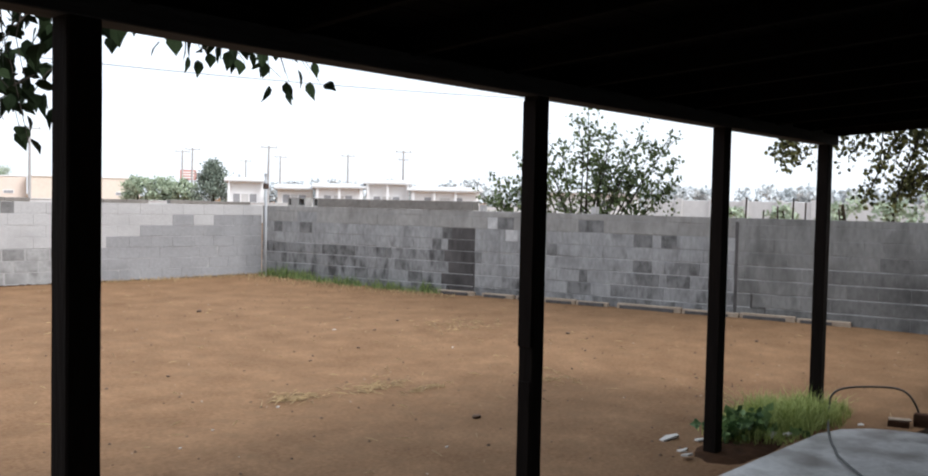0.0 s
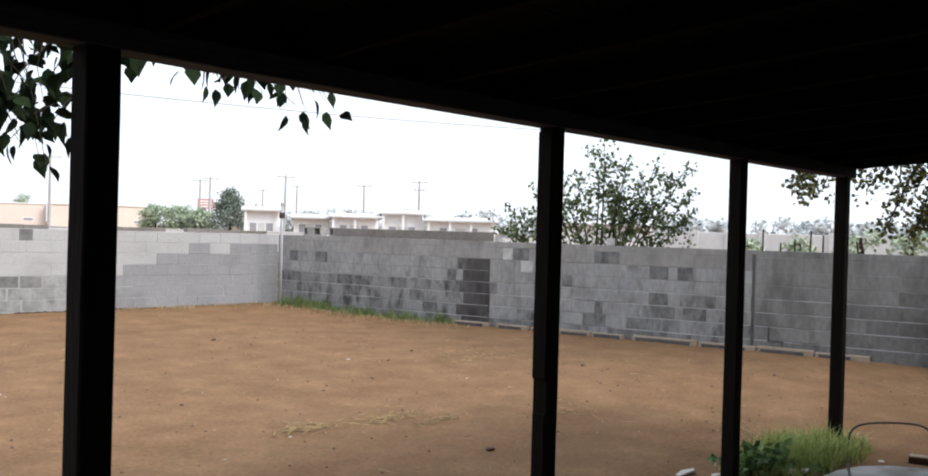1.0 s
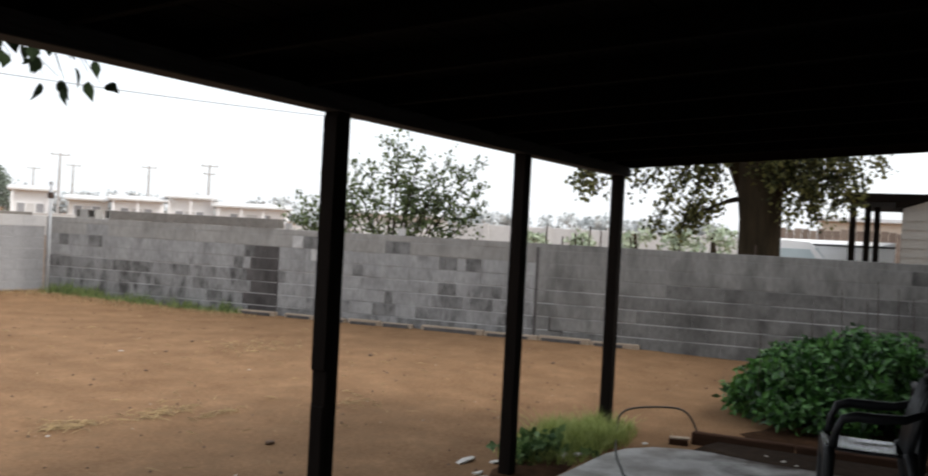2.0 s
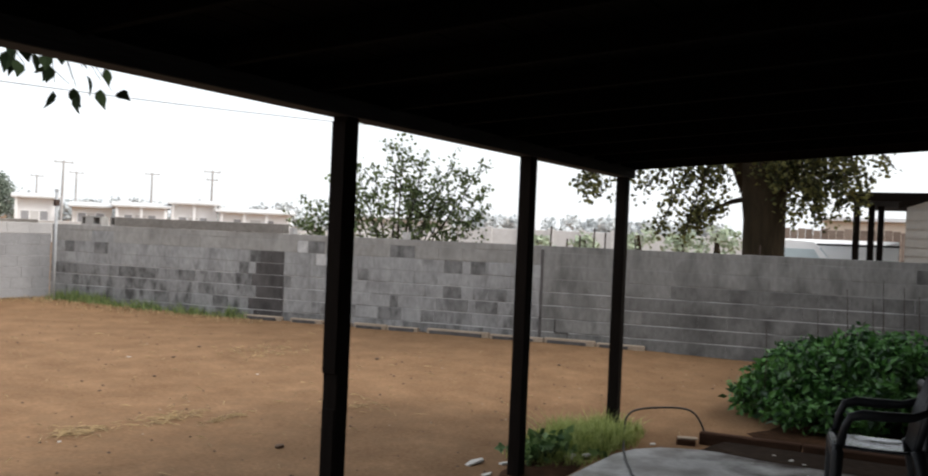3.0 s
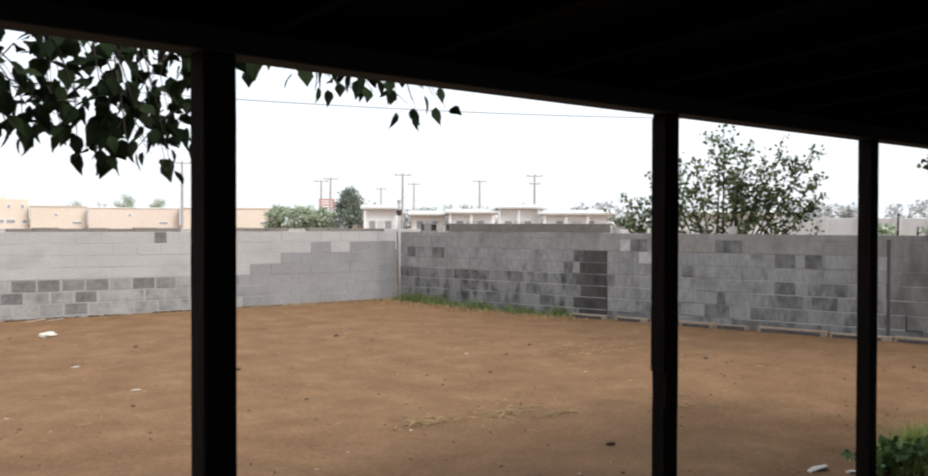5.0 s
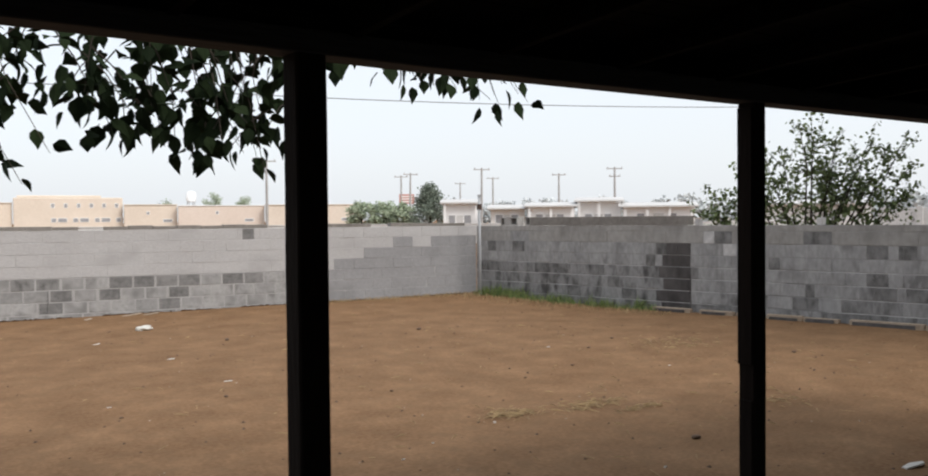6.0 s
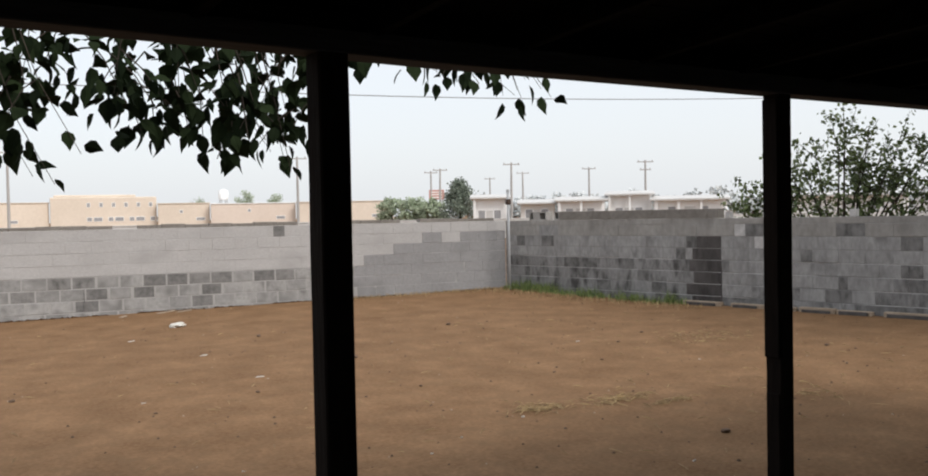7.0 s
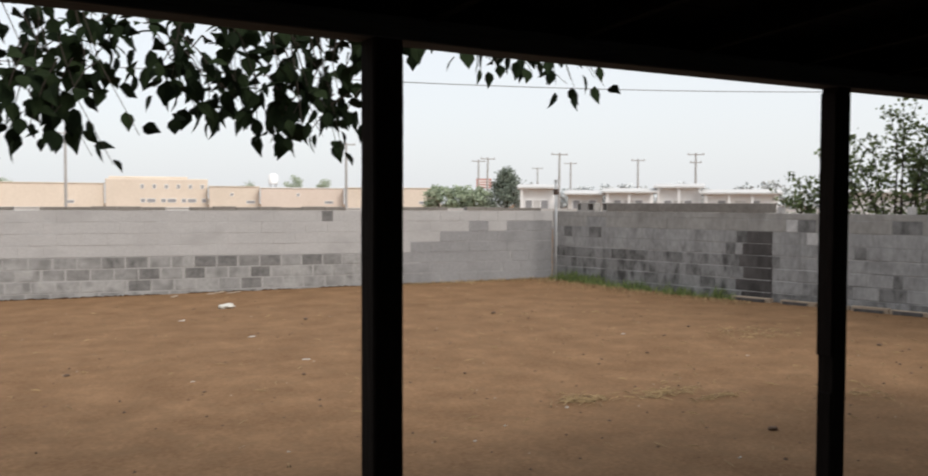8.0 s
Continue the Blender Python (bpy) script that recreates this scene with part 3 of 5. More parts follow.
# lateral reach and tip height of the main sprays
TIPS = [(-1.95, 1.85), (-1.75, 2.2), (-1.45, 2.05), (-1.25, 2.5), (-0.95, 2.45), (-0.75, 2.75), (-0.5, 2.8), (-0.28, 3.12), (-0.05, 3.3), (0.12, 3.2), (0.3, 2.9),
        (0.45, 3.0), (0.62, 2.7), (0.85, 2.8), (1.0, 3.15), (1.2, 2.75), (1.45, 2.95), (1.75, 2.95), (1.65, 2.5), (1.6, 2.15), (1.3, 1.95), (-1.1, 1.9), (0.9, 2.2), (0.2, 2.5), (-0.4, 2.3), (-1.6, 1.75)]
for lat, z in TIPS:
    z = 1.63 + (z - 1.63) * 1.02
    tip = side * lat + deep * random.uniform(-0.7, 0.7) + Vector((0, 0, z))
    mid = side * (lat * 0.45) + deep * random.uniform(-0.3, 0.3) + Vector((0, 0, z * 0.52))
    pl = [Vector((side * lat * 0.05).to_tuple()), mid * 0.5 + side * lat * 0.03, mid, mid.lerp(tip, 0.5) + Vector((random.uniform(-.1, .1), random.uniform(-.1, .1), 0.05)), tip]
    part("stem", Shape().tube(pl, [0.03, 0.024, 0.016, 0.009, 0.003], 6), M_TWIG, sh, smooth=True)
    for i in range(105):
        q = random.random() ** 0.85
        a = 1.6 + q * 2.4
        j = min(3, int(a))
        p = pl[j].lerp(pl[j + 1], a - j)
        w = 0.04 + 0.26 * (1 - q)
        lp.append(p + Vector((random.gauss(0, w), random.gauss(0, w), random.gauss(0, w * 0.6))))
        ls.append(random.uniform(0.05, 0.095))
    for _ in range(3):
        a = mid.lerp(tip, random.uniform(0.2, 0.8))
        e = a + side * random.uniform(-0.45, 0.45) + deep * random.uniform(-0.4, 0.4) + Vector((0, 0, random.uniform(0.1, 0.4)))
        part("stem", Shape().tube([a, a.lerp(e, 0.5), e], [0.007, 0.005, 0.002], 5), M_TWIG, sh)
        for i in range(22):
            p = a.lerp(e, random.random())
            lp.append(p + Vector((random.gauss(0, .04), random.gauss(0, .04), random.gauss(0, .04))))
            ls.append(random.uniform(0.05, 0.09))
for _ in range(900):
    lat = random.uniform(-1.7, 1.6)
    lp.append(side * lat + deep * random.uniform(-0.6, 0.6) + Vector((0, 0, random.uniform(1.0, 2.0 + 0.45 * (1 - abs(lat) / 1.7)))))
    ls.append(random.uniform(0.05, 0.1))
leafy(sh, [tuple(p) for p in lp], ls, M_SHRUB, 0.2)

# big old tree behind the right wall
bt_at = Vector((16.75, 3.2, 0))
bt = thing("old_tree", "big old tree with thick rough trunk and drooping leafy limbs", "tree", Matrix.Translation(bt_at))
s = Shape()
s.tube([(0, 0, -0.1), (0, 0.02, 0.6), (0, 0.0, 1.4), (0.02, 0.0, 2.1), (0.0, 0.03, 2.7), (0, 0.05, 3.2)], [0.52, 0.42, 0.36, 0.355, 0.40, 0.46], 18)
s.tube([(0, 0.18, 2.7), (-0.2, 0.7, 3.9), (-0.5, 1.4, 5.4), (-0.6, 1.9, 7.0)], [0.28, 0.22, 0.15, 0.06], 12)
s.tube([(0, -0.15, 2.7), (0.1, -0.6, 3.8), (0.0, -1.5, 5.2), (0.2, -2.2, 6.8)], [0.3, 0.22, 0.15, 0.06], 12)
s.tube([(0.1, 0, 2.8), (0.6, 0.2, 4.2), (1.0, 0.3, 6.0), (1.0, 0.2, 7.8)], [0.28, 0.22, 0.14, 0.05], 12)
s.v = [(x * (1 + 0.07 * noise.noise((x * 4, y * 4, z * 0.8))), y * (1 + 0.07 * noise.noise((x * 4 + 9, y * 4, z * 0.8))), z) for x, y, z in s.v]
part("trunk", s, M_BARK, bt, "thick furrowed brown bark", smooth=True)
random.seed(17)
lp, ls = [], []


def spray(a, b, sag, count, spread, lo=0.06, hi=0.105):
    pl = bent(a, b, sag, rng, 6, 0.06)
    part("branch", Shape().tube(pl, [0.05 * (1 - 0.85 * i / 6) for i in range(7)], 6), M_TWIG, bt, smooth=True)
    a0 = 0.25
    centres = []
    for c in range(max(5, count // 17)):
        q = a0 + (1 - a0) * random.random() ** 0.8
        j = min(5, int(q * 6))
        p = pl[j].lerp(pl[j + 1], q * 6 - j) + Vector((random.gauss(0, spread * .6), random.gauss(0, spread * .6), random.gauss(0, spread * .5)))
        centres.append(p)
    for p in centres:
        for _ in range(17):
            lp.append(p + Vector((random.gauss(0, .08), random.gauss(0, .08), random.gauss(0, .1) - 0.05)))
            ls.append(random.uniform(lo, hi))


# limbs that hang low on the side of the yard
spray((-0.25, 0.8, 3.9), (-2.4, 2.45, 2.5), 0.5, 900, 0.15)
spray((-0.3, 1.0, 4.1), (-1.9, 2.6, 2.62), 0.5, 760, 0.15)
spray((-0.2, 0.7, 3.8), (-1.6, 2.0, 2.75), 0.5, 480, 0.2)
spray((-0.25, 0.8, 3.9), (-1.8, 2.3, 2.5), 0.5, 300, 0.2)
spray((-0.2, 0.6, 3.8), (-1.55, 1.7, 2.5), 0.4, 260, 0.15)
spray((-0.2, 0.5, 3.7), (-1.55, 1.2, 2.42), 0.4, 240, 0.14)
spray((-0.2, 0.5, 3.5), (-1.2, 1.55, 1.75), 0.5, 480, 0.16)
spray((-0.1, 0.34, 2.45), (-0.9, 1.2, 1.95), 0.12, 340, 0.14)
spray((-0.15, 0.5, 3.6), (-1.3, 1.05, 1.72), 0.4, 420, 0.12)
spray((0, 0.3, 3.3), (-0.9, 0.75, 2.5), 0.35, 320, 0.2)
spray((0, -0.2, 3.3), (-0.8, -0.5, 2.55), 0.35, 420, 0.2)
spray((0, -0.4, 3.5), (-0.6, -1.0, 2.5), 0.4, 240, 0.2)
spray((0.0, -0.6, 3.7), (-0.7, -1.4, 2.7), 0.3, 420, 0.2)
spray((0.1, -0.3, 3.2), (0.3, -0.9, 2.3), 0.3, 380, 0.22)
spray((0.1, -0.5, 3.6), (-0.4, -2.1, 2.95), 0.4, 300, 0.15)
spray((0.1, 0.1, 3.4), (0.9, 0.6, 2.75), 0.4, 300, 0.2)
spray((-0.2, -0.1, 3.6), (-0.75, -0.35, 2.75), 0.3, 380, 0.2)
spray((-0.2, -0.3, 3.6), (-0.6, -0.8, 2.75), 0.3, 220, 0.2)
spray((0.2, -0.5, 3.7), (0.2, -1.5, 2.75), 0.3, 320, 0.18)
spray((0.0, -0.6, 3.8), (-0.3, -1.75, 2.75), 0.3, 240, 0.2)
spray((-0.1, -0.3, 3.2), (-0.6, -0.65, 2.25), 0.3, 420, 0.2)
spray((0.0, -0.5, 3.4), (-0.5, -1.3, 2.2), 0.3, 420, 0.16)
spray((-0.1, -0.4, 3.0), (-0.6, -0.95, 2.05), 0.2, 300, 0.12)
spray((0.0, -0.6, 3.5), (-0.5, -1.6, 2.3), 0.3, 360, 0.18)
# unseen upper crown, spread wide to shade the bush and the wall's end
for _ in range(95):
    a = random.uniform(0, 6.283)
    r = 6.6 * math.sqrt(random.random())
    b = Vector((r * math.cos(a), r * math.sin(a), random.uniform(4.3, 5.5) + (6.6 - r) * random.uniform(0.1, 0.6)))
    spray((b.x * 0.15, b.y * 0.15, min(b.z - 0.4, 5.5)), b, 0.5, 230, 0.45, 0.15, 0.26)
leafy(bt, [tuple(p) for p in lp], ls, M_COTTON, 0.6)

# dense green bush in the bed
bu = thing("garden_bush", "dense dark green leafy bush growing in the bed", "bush", pose(9.5, 0.82, 0))
random.seed(12)
cs = []
for _ in range(170):
    a, r = random.uniform(0, 6.283), math.sqrt(random.random())
    x, y = 0.95 * r * math.cos(a), 1.0 * r * math.sin(a)
    top = (0.62 - 0.1 * y) * (1 - 0.5 * r ** 3) + 0.16 * noise.noise((x * 3.4, y * 3.4, 0))
    z = top * random.uniform(0.45, 1.0) if r < 0.75 else random.uniform(0.12, top)
    cs.append((x, y, z - 0.04))
    if random.random() < 0.4:
        part("stem", Shape().tube([(x * 0.3, y * 0.3, 0), (x * 0.7, y * 0.7, z * 0.6), (x, y, z)], [0.012, 0.008, 0.004], 5), M_TWIG, bu)
for x, y, h in ((0.2, 0.1, 1.25), (0.35, -0.2, 1.35), (0.5, -0.1, 1.15), (0.1, -0.4, 1.3), (-0.2, 0.3, 1.05), (0.6, -0.5, 1.2), (-0.5, 0.7, 0.9)):
    part("stalk", Shape().tube([(x, y, 0.3), (x + 0.02, y, h * 0.7), (x + 0.05, y + 0.02, h)], [0.007, 0.005, 0.003], 5), M_TWIG, bu, "thin dry stalk")
for _ in range(46):
    a, r = random.uniform(0, 6.283), random.uniform(0.2, 1.0)
    x, y = 0.95 * r * math.cos(a), 1.0 * r * math.sin(a)
    h = (0.66 - 0.1 * y) * (1 - 0.5 * r ** 3) + random.uniform(0.02, 0.18)
    part("shoot", Shape().tube([(x * 0.8, y * 0.8, h * 0.5), (x, y, h * 0.85), (x * 1.06, y * 1.06, h)], [0.006, 0.004, 0.002], 5), M_TWIG, bu)
    cs += [(x * 1.03, y * 1.03, h * 0.95)]
rad = [random.uniform(0.1, 0.2) for _ in cs]
pts = clump_points(cs, rad, 80, rng, 0.8)
leafy(bu, pts, rng.uniform(0.045, 0.11, len(pts)), M_BUSH, 0.3, 0.26)


def blades(spots, heights, width, lean=0.35):
    sh2 = Shape()
    for (x, y, z), h in zip(spots, heights):
        a = random.uniform(0, 6.283)
        l, w = random.gauss(0, lean) * h, width * random.uniform(0.6, 1.2)
        dx, dy = math.cos(a), math.sin(a)
        px, py = -dy * w, dx * w
        sh2.add([(x - px, y - py, z - 0.01), (x + px, y + py, z - 0.01), (x + px * .7 + dx * l * .35, y + py * .7 + dy * l * .35, z + h * .55),
                 (x - px * .7 + dx * l * .35, y - py * .7 + dy * l * .35, z + h * .55), (x + dx * l, y + dy * l, z + h)], [(0, 1, 2, 3), (3, 2, 4)])
    return sh2


random.seed(41)
# light grass round the last post
sp, hh = [], []
for _ in range(6600):
    x, y = random.gauss(7.05, 0.48), random.gauss(2.5, 0.2)
    r = ((x - 7.08) / 1.0) ** 2 + ((y - 2.55) / 0.42) ** 2 + 0.25 * noise.noise((x * 4, y * 4, 9))
    if r < 1 and not (y < 2.19 and x < 7.1):
        sp.append((x, y, ground_z(x, y)))
        hh.append(random.uniform(0.06, 0.24) * (1.05 - 0.6 * r) * (0.75 + 0.7 * noise.noise((x * 5, y * 5, 2))))
tagged(part("grass_clump", blades(sp, hh, 0.004, 0.95), M_GRASS), "fine light green grass growing round the patio post", "grass", kind="stuff")
# grass along the foot of the right wall near the corner
sp, hh = [], []
for c in range(2900):
    s0 = random.uniform(0.0, 4.1)
    dens = 0.5 + 0.5 * noise.noise((s0 * 2.2, 0, 4))
    if random.random() > dens + 0.25 * (s0 < 1):
        continue
    off = abs(random.gauss(0.02, 0.16))
    p = RW_O + RW_D * s0 + RW_N * (0.03 + off)
    sp.append((p.x, p.y, ground_z(p.x, p.y)))
    hh.append(random.uniform(0.05, 0.2) * (1.5 if s0 < 1.3 else 1.0) * (1.1 - off) * (0.7 + 1.5 * max(0, noise.noise((s0 * 3.1, 2, 4)))))
tagged(part("wall_grass", blades(sp, hh, 0.006, 0.7), M_WALL_GRASS), "sparse green grass along the foot of the block wall", "grass", kind="stuff")
sp, hh = [], []
for c in range(1600):
    s0 = random.uniform(0.0, 3.5)
    p = LW_O + LW_D * s0 + LW_N * (0.05 + abs(random.gauss(0, 0.18))) if c % 2 else RW_O + RW_D * s0 * 1.3 + RW_N * (0.3 + abs(random.gauss(0, 0.3)))
    sp.append((p.x, p.y, ground_z(p.x, p.y)))
    hh.append(random.uniform(0.02, 0.08))
tagged(part("dry_grass", blades(sp, hh, 0.006, 0.9), M_STRAW), "short dry yellow grass near the wall corner", "grass", kind="stuff")
# dark washed soil round the foot of the third post
sl = Shape()
for j in range(4):
    for i in range(22):
        a = 6.2832 * i / 22
        r = (1.0, 0.8, 0.5, 0.2)[j] * (1 + 0.25 * noise.noise((math.cos(a) * 2, math.sin(a) * 2, 5)))
        x, y = 6.12 + 0.55 * r * math.cos(a), 2.42 + 0.24 * r * math.sin(a)
        sl.v.append((x, y, ground_z(x, y) + (-0.012, 0.012, 0.02, 0.024)[j] + 0.012 * noise.noise((x * 14, y * 14, 1))))
sl.f = [(j * 22 + i, j * 22 + (i + 1) % 22, j * 22 + 22 + (i + 1) % 22, j * 22 + 22 + i) for j in range(3) for i in range(22)] + [tuple(range(66, 88))]
tagged(part("soil_patch", sl, M_SOIL, smooth=True), "dark wet soil round the foot of the patio post", "soil", kind="structure")
# broad-leaved weed beside the third post
wd = thing("leafy_weed", "dark green broad-leaved weed beside the patio post", "weed", pose(6.34, 2.5, 0))
cs = [(random.gauss(0, 0.12), random.gauss(0, 0.07), random.uniform(0.02, 0.19) * random.uniform(0.6, 1)) for _ in range(30)]
pts = clump_points(cs, [0.07] * 30, 8, rng, 0.7)
leafy(wd, pts, rng.uniform(0.04, 0.105, len(pts)), M_WEED, -0.1, 0.36)
wst = Shape()
for c in cs[:14]:
    wst.tube([(c[0] * .2, c[1] * .2, 0), (c[0] * .7, c[1] * .7, c[2] * .6), c], [0.006, 0.004, 0.002], 5)
part("stem", wst, M_WEED, wd)

# ---- yard: loose things ----
random.seed(51)


def stone(name, at, size, mat, label, category, group="", seed=0):
    bm = bmesh.new()
    bmesh.ops.create_icosphere(bm, subdivisions=2, radius=0.5)
    for v in bm.verts:
        f = 1 + 0.28 * noise.noise(v.co * 2.3 + Vector((seed * 3.1, 0, 0)))
        v.co = Vector((v.co.x * f * size[0], v.co.y * f * size[1], v.co.z * f * size[2]))
    me = bpy.data.meshes.new(name)
    bm.to_mesh(me)
    bm.free()
    me.materials.append(mat)
    ob = tagged(new(name, me), label, category, group)
    ob.matrix_basis = Matrix.Translation(at) @ pose(0, 0, size[2] * 0.3, random.uniform(-6, 6), random.uniform(-6, 6), random.uniform(0, 180))
    return ob


def shard(at, size, tilt, seed, label, group):
    """A broken flat plate with five uneven corners."""
    r = random.Random(seed)
    n, sh = 5, Shape()
    rim = [(size[0] / 2 * math.cos(6.2832 * q / n + r.uniform(-0.3, 0.3)) * r.uniform(0.8, 1.15), size[1] / 2 * math.sin(6.2832 * q / n + r.uniform(-0.3, 0.3)) * r.uniform(0.8, 1.15)) for q in range(n)]
    sh.add([(u, v, 0) for u, v in rim] + [(u * 0.96, v * 0.94, size[2] + r.uniform(-0.003, 0.003)) for u, v in rim],
           [tuple(range(n - 1, -1, -1)), tuple(range(n, 2 * n))] + [(q, (q + 1) % n, (q + 1) % n + n, q + n) for q in range(n)])
    ob = tagged(part("stone_plate", sh, M_STONE), label, "stone", group)
    ob.matrix_basis = Matrix.Translation(at) @ pose(0, 0, size[1] * 0.5 * abs(math.sin(radians(tilt))) - 0.004, tilt, r.uniform(-6, 6), r.uniform(-25, 25))
    return ob


for i, (x, y, a, b, c) in enumerate(((5.95, 2.88, 0.24, 0.09, 0.03), (6.08, 2.70, 0.17, 0.08, 0.03), (5.6, 2.55, 0.12, 0.07, 0.04), (6.5, 2.38, 0.2, 0.09, 0.03), (6.62, 2.3, 0.11, 0.07, 0.03), (5.75, 2.66, 0.1, 0.06, 0.03), (7.42, 2.05, 0.09, 0.05, 0.02), (7.36, 0.98, 0.07, 0.04, 0.012), (7.3, 0.88, 0.05, 0.03, 0.01), (7.45, 1.12, 0.04, 0.03, 0.01))):
    shard((x, y, 0.056 if x > 7.29 and y < 1.2 else ground_z(x, y) + (0.02 if y < 2.6 and x < 6.7 else 0)), (a * 0.9, b * 1.1, c * 0.35), -9 if a > 0.08 else -3, i, "broken pale stone plate lying by the slab", "stones by the slab")
for i, (x, y, a) in enumerate(((2.97, 12.11, 0.1), (3.37, 10.21, 0.11), (3.41, 8.44, 0.11), (2.13, 7.82, 0.045), (2.13, 5.21, 0.03), (7.44, 8.31, 0.06), (7.58, 6.46, 0.04), (4.6, 3.76, 0.04), (3.31, 4.87, 0.03), (3.7, 5.12, 0.03), (4.43, 5.37, 0.035))):
    shard((x, y, ground_z(x, y)), (a, a * 0.45, 0.009), -4, i + 40, "small pale chip of stone on the bare dirt", "chips on the yard")
for i, (x, y, a) in enumerate(((7.1, 10.8, 0.11), (4.68, 8.9, 0.12), (5.32, 4.13, 0.1), (3.11, 7.67, 0.06), (2.11, 7.32, 0.045), (1.18, 8.6, 0.08), (4.47, 11.41, 0.1), (4.43, 6.97, 0.05), (5.85, 6.77, 0.045), (6.72, 7.05, 0.05), (6.06, 7.3, 0.04), (7.76, 7.93, 0.06), (4.75, 5.44, 0.05), (8.6, 8.4, 0.07), (9.4, 6.2, 0.08), (10.6, 4.3, 0.08))):
    stone("dirt_clod", (x, y, ground_z(x, y)), (a * 0.8, a * 0.55, a * 0.36), M_CLOD, "small dark clod of earth on the yard", "clod", "clods on the yard", i + 20)
for i, (x, y) in enumerate(((7.05, 0.9), (7.12, 0.84), (6.98, 0.8), (7.1, 1.2))):
    stone("pebble", (x, y, 0.05), (0.02, 0.015, 0.009), M_STONE, "small pale pebble lying beside the timber edging", "pebble", "pebbles by the edging", i + 60)
# crumpled plastic bag
bm = bmesh.new()
bmesh.ops.create_icosphere(bm, subdivisions=3, radius=0.5)
for v in bm.verts:
    q = v.co.copy()
    f = 1 + 0.35 * noise.noise(q * 3.5) + 0.2 * noise.noise(q * 9)
    v.co = Vector((q.x * 0.26 * f, q.y * 0.17 * f, max(-0.03, q.z * 0.085 * f)))
me = bpy.data.meshes.new("plastic_bag")
bm.to_mesh(me)
bm.free()
me.materials.append(M_BAG)
tagged(new("plastic_bag", me), "crumpled white plastic bag lying on the dirt", "plastic bag").matrix_basis = pose(3.9, 13.28, ground_z(3.9, 13.28) + 0.03, 0, 0, 25)


for x, y, a, turn in ((4.3, 15.52, 0.32, 4), (4.6, 15.48, 0.26, -9), (3.55, 15.3, 0.12, 30)):
    lath = Shape().box((-a / 2, -0.035, 0), (a / 2, 0.035, 0.018), cut=0.004)
    lath.v = [(u, v, w + 0.02 * math.sin(u * 7)) for u, v, w in lath.v]
    tagged(part("board_scrap", lath, M_FOOTING), "short pale scrap of board lying by the wall", "scrap", "scraps by the wall").matrix_basis = pose(x, y, ground_z(x, y), 0, 0, turn)


def strewn(cx, cy, rx, ry, n):
    out = Shape()
    for _ in range(n):
        x, y = random.gauss(cx, rx), random.gauss(cy, ry)
        z = ground_z(x, y) + random.uniform(0.002, 0.012)
        a, L, w = random.uniform(0, 3.14), random.uniform(0.04, 0.14), random.uniform(0.0015, 0.003)
        dx, dy = math.cos(a) * L / 2, math.sin(a) * L / 2
        px, py = -math.sin(a) * w, math.cos(a) * w
        h = random.uniform(0, 0.015)
        out.add([(x - dx - px, y - dy - py, z), (x - dx + px, y - dy + py, z), (x + dx + px, y + dy + py, z + h), (x + dx - px, y + dy - py, z + h), (x, y, z + h + 0.004)],
                [(0, 1, 4), (1, 2, 4), (2, 3, 4), (3, 0, 4)])
    return out


for cx, cy, rx, ry, n in ((4.69, 5.5, 0.12, 0.08, 140), (5.45, 5.4, 0.19, 0.08, 120), (5.75, 5.05, 0.16, 0.03, 50), (8.9, 7.6, 0.4, 0.25, 110), (6.9, 4.6, 0.2, 0.2, 50)):
    tagged(part("straw_patch", strewn(cx, cy, rx, ry, n), M_STRAW), "thin scatter of dry yellow straw on the dirt", "straw", kind="stuff")
tagged(part("straw_litter", strewn(6.5, 8.0, 3.5, 3.2, 330), M_STRAW), "odd bits of straw over the dirt yard", "straw", kind="stuff")


def gravel(n, mat, lo, hi, name, label):
    out = Shape()
    for _ in range(n):
        x, y = random.uniform(-1.5, 12.5), 2.4 + 12.5 * random.random() ** 1.4
        if (Vector((x, y, 0)) - RW_O).dot(RW_N) < 0.2 or (Vector((x, y, 0)) - LW_O).dot(LW_N) < 0.2:
            continue
        r = random.uniform(lo, hi)
        z = ground_z(x, y)
        a = random.uniform(0, 3)
        v = [(x + r * random.uniform(.7, 1.3) * math.cos(a + q), y + r * random.uniform(.7, 1.2) * math.sin(a + q), z - 0.002) for q in (0, 1.6, 3.1, 4.7)]
        v.append((x, y, z + r * random.uniform(0.4, 0.9)))
        out.add(v, [(0, 1, 4), (1, 2, 4), (2, 3, 4), (3, 0, 4)])
    return tagged(part(name, out, mat), label, "gravel", kind="stuff")


gravel(800, M_CLOD, 0.005, 0.02, "dark_crumbs", "small dark crumbs of earth and dead leaf on the yard")
gravel(200, M_FOOTING, 0.004, 0.016, "pale_pebbles", "small pale pebbles scattered over the yard")

# edging of the bed, end brick
ed = thing("bed_edging", "low brown timber edging along the planting bed", "edging")
for y0, y1, x0, x1 in ((1.76, 0.98, 7.72, 7.80), (0.97, 0.1, 7.80, 7.86), (0.09, -1.2, 7.86, 7.95)):
    m = Matrix.Translation(((x0 + x1) / 2, (y0 + y1) / 2, 0)) @ Matrix.Rotation(math.atan2(y1 - y0, x1 - x0), 4, "Z")
    L = math.hypot(x1 - x0, y1 - y0)
    part("timber", Shape().box((-L / 2, -0.04, -0.03), (L / 2, 0.035, 0.1), m, 0.01), M_EDGE, ed)
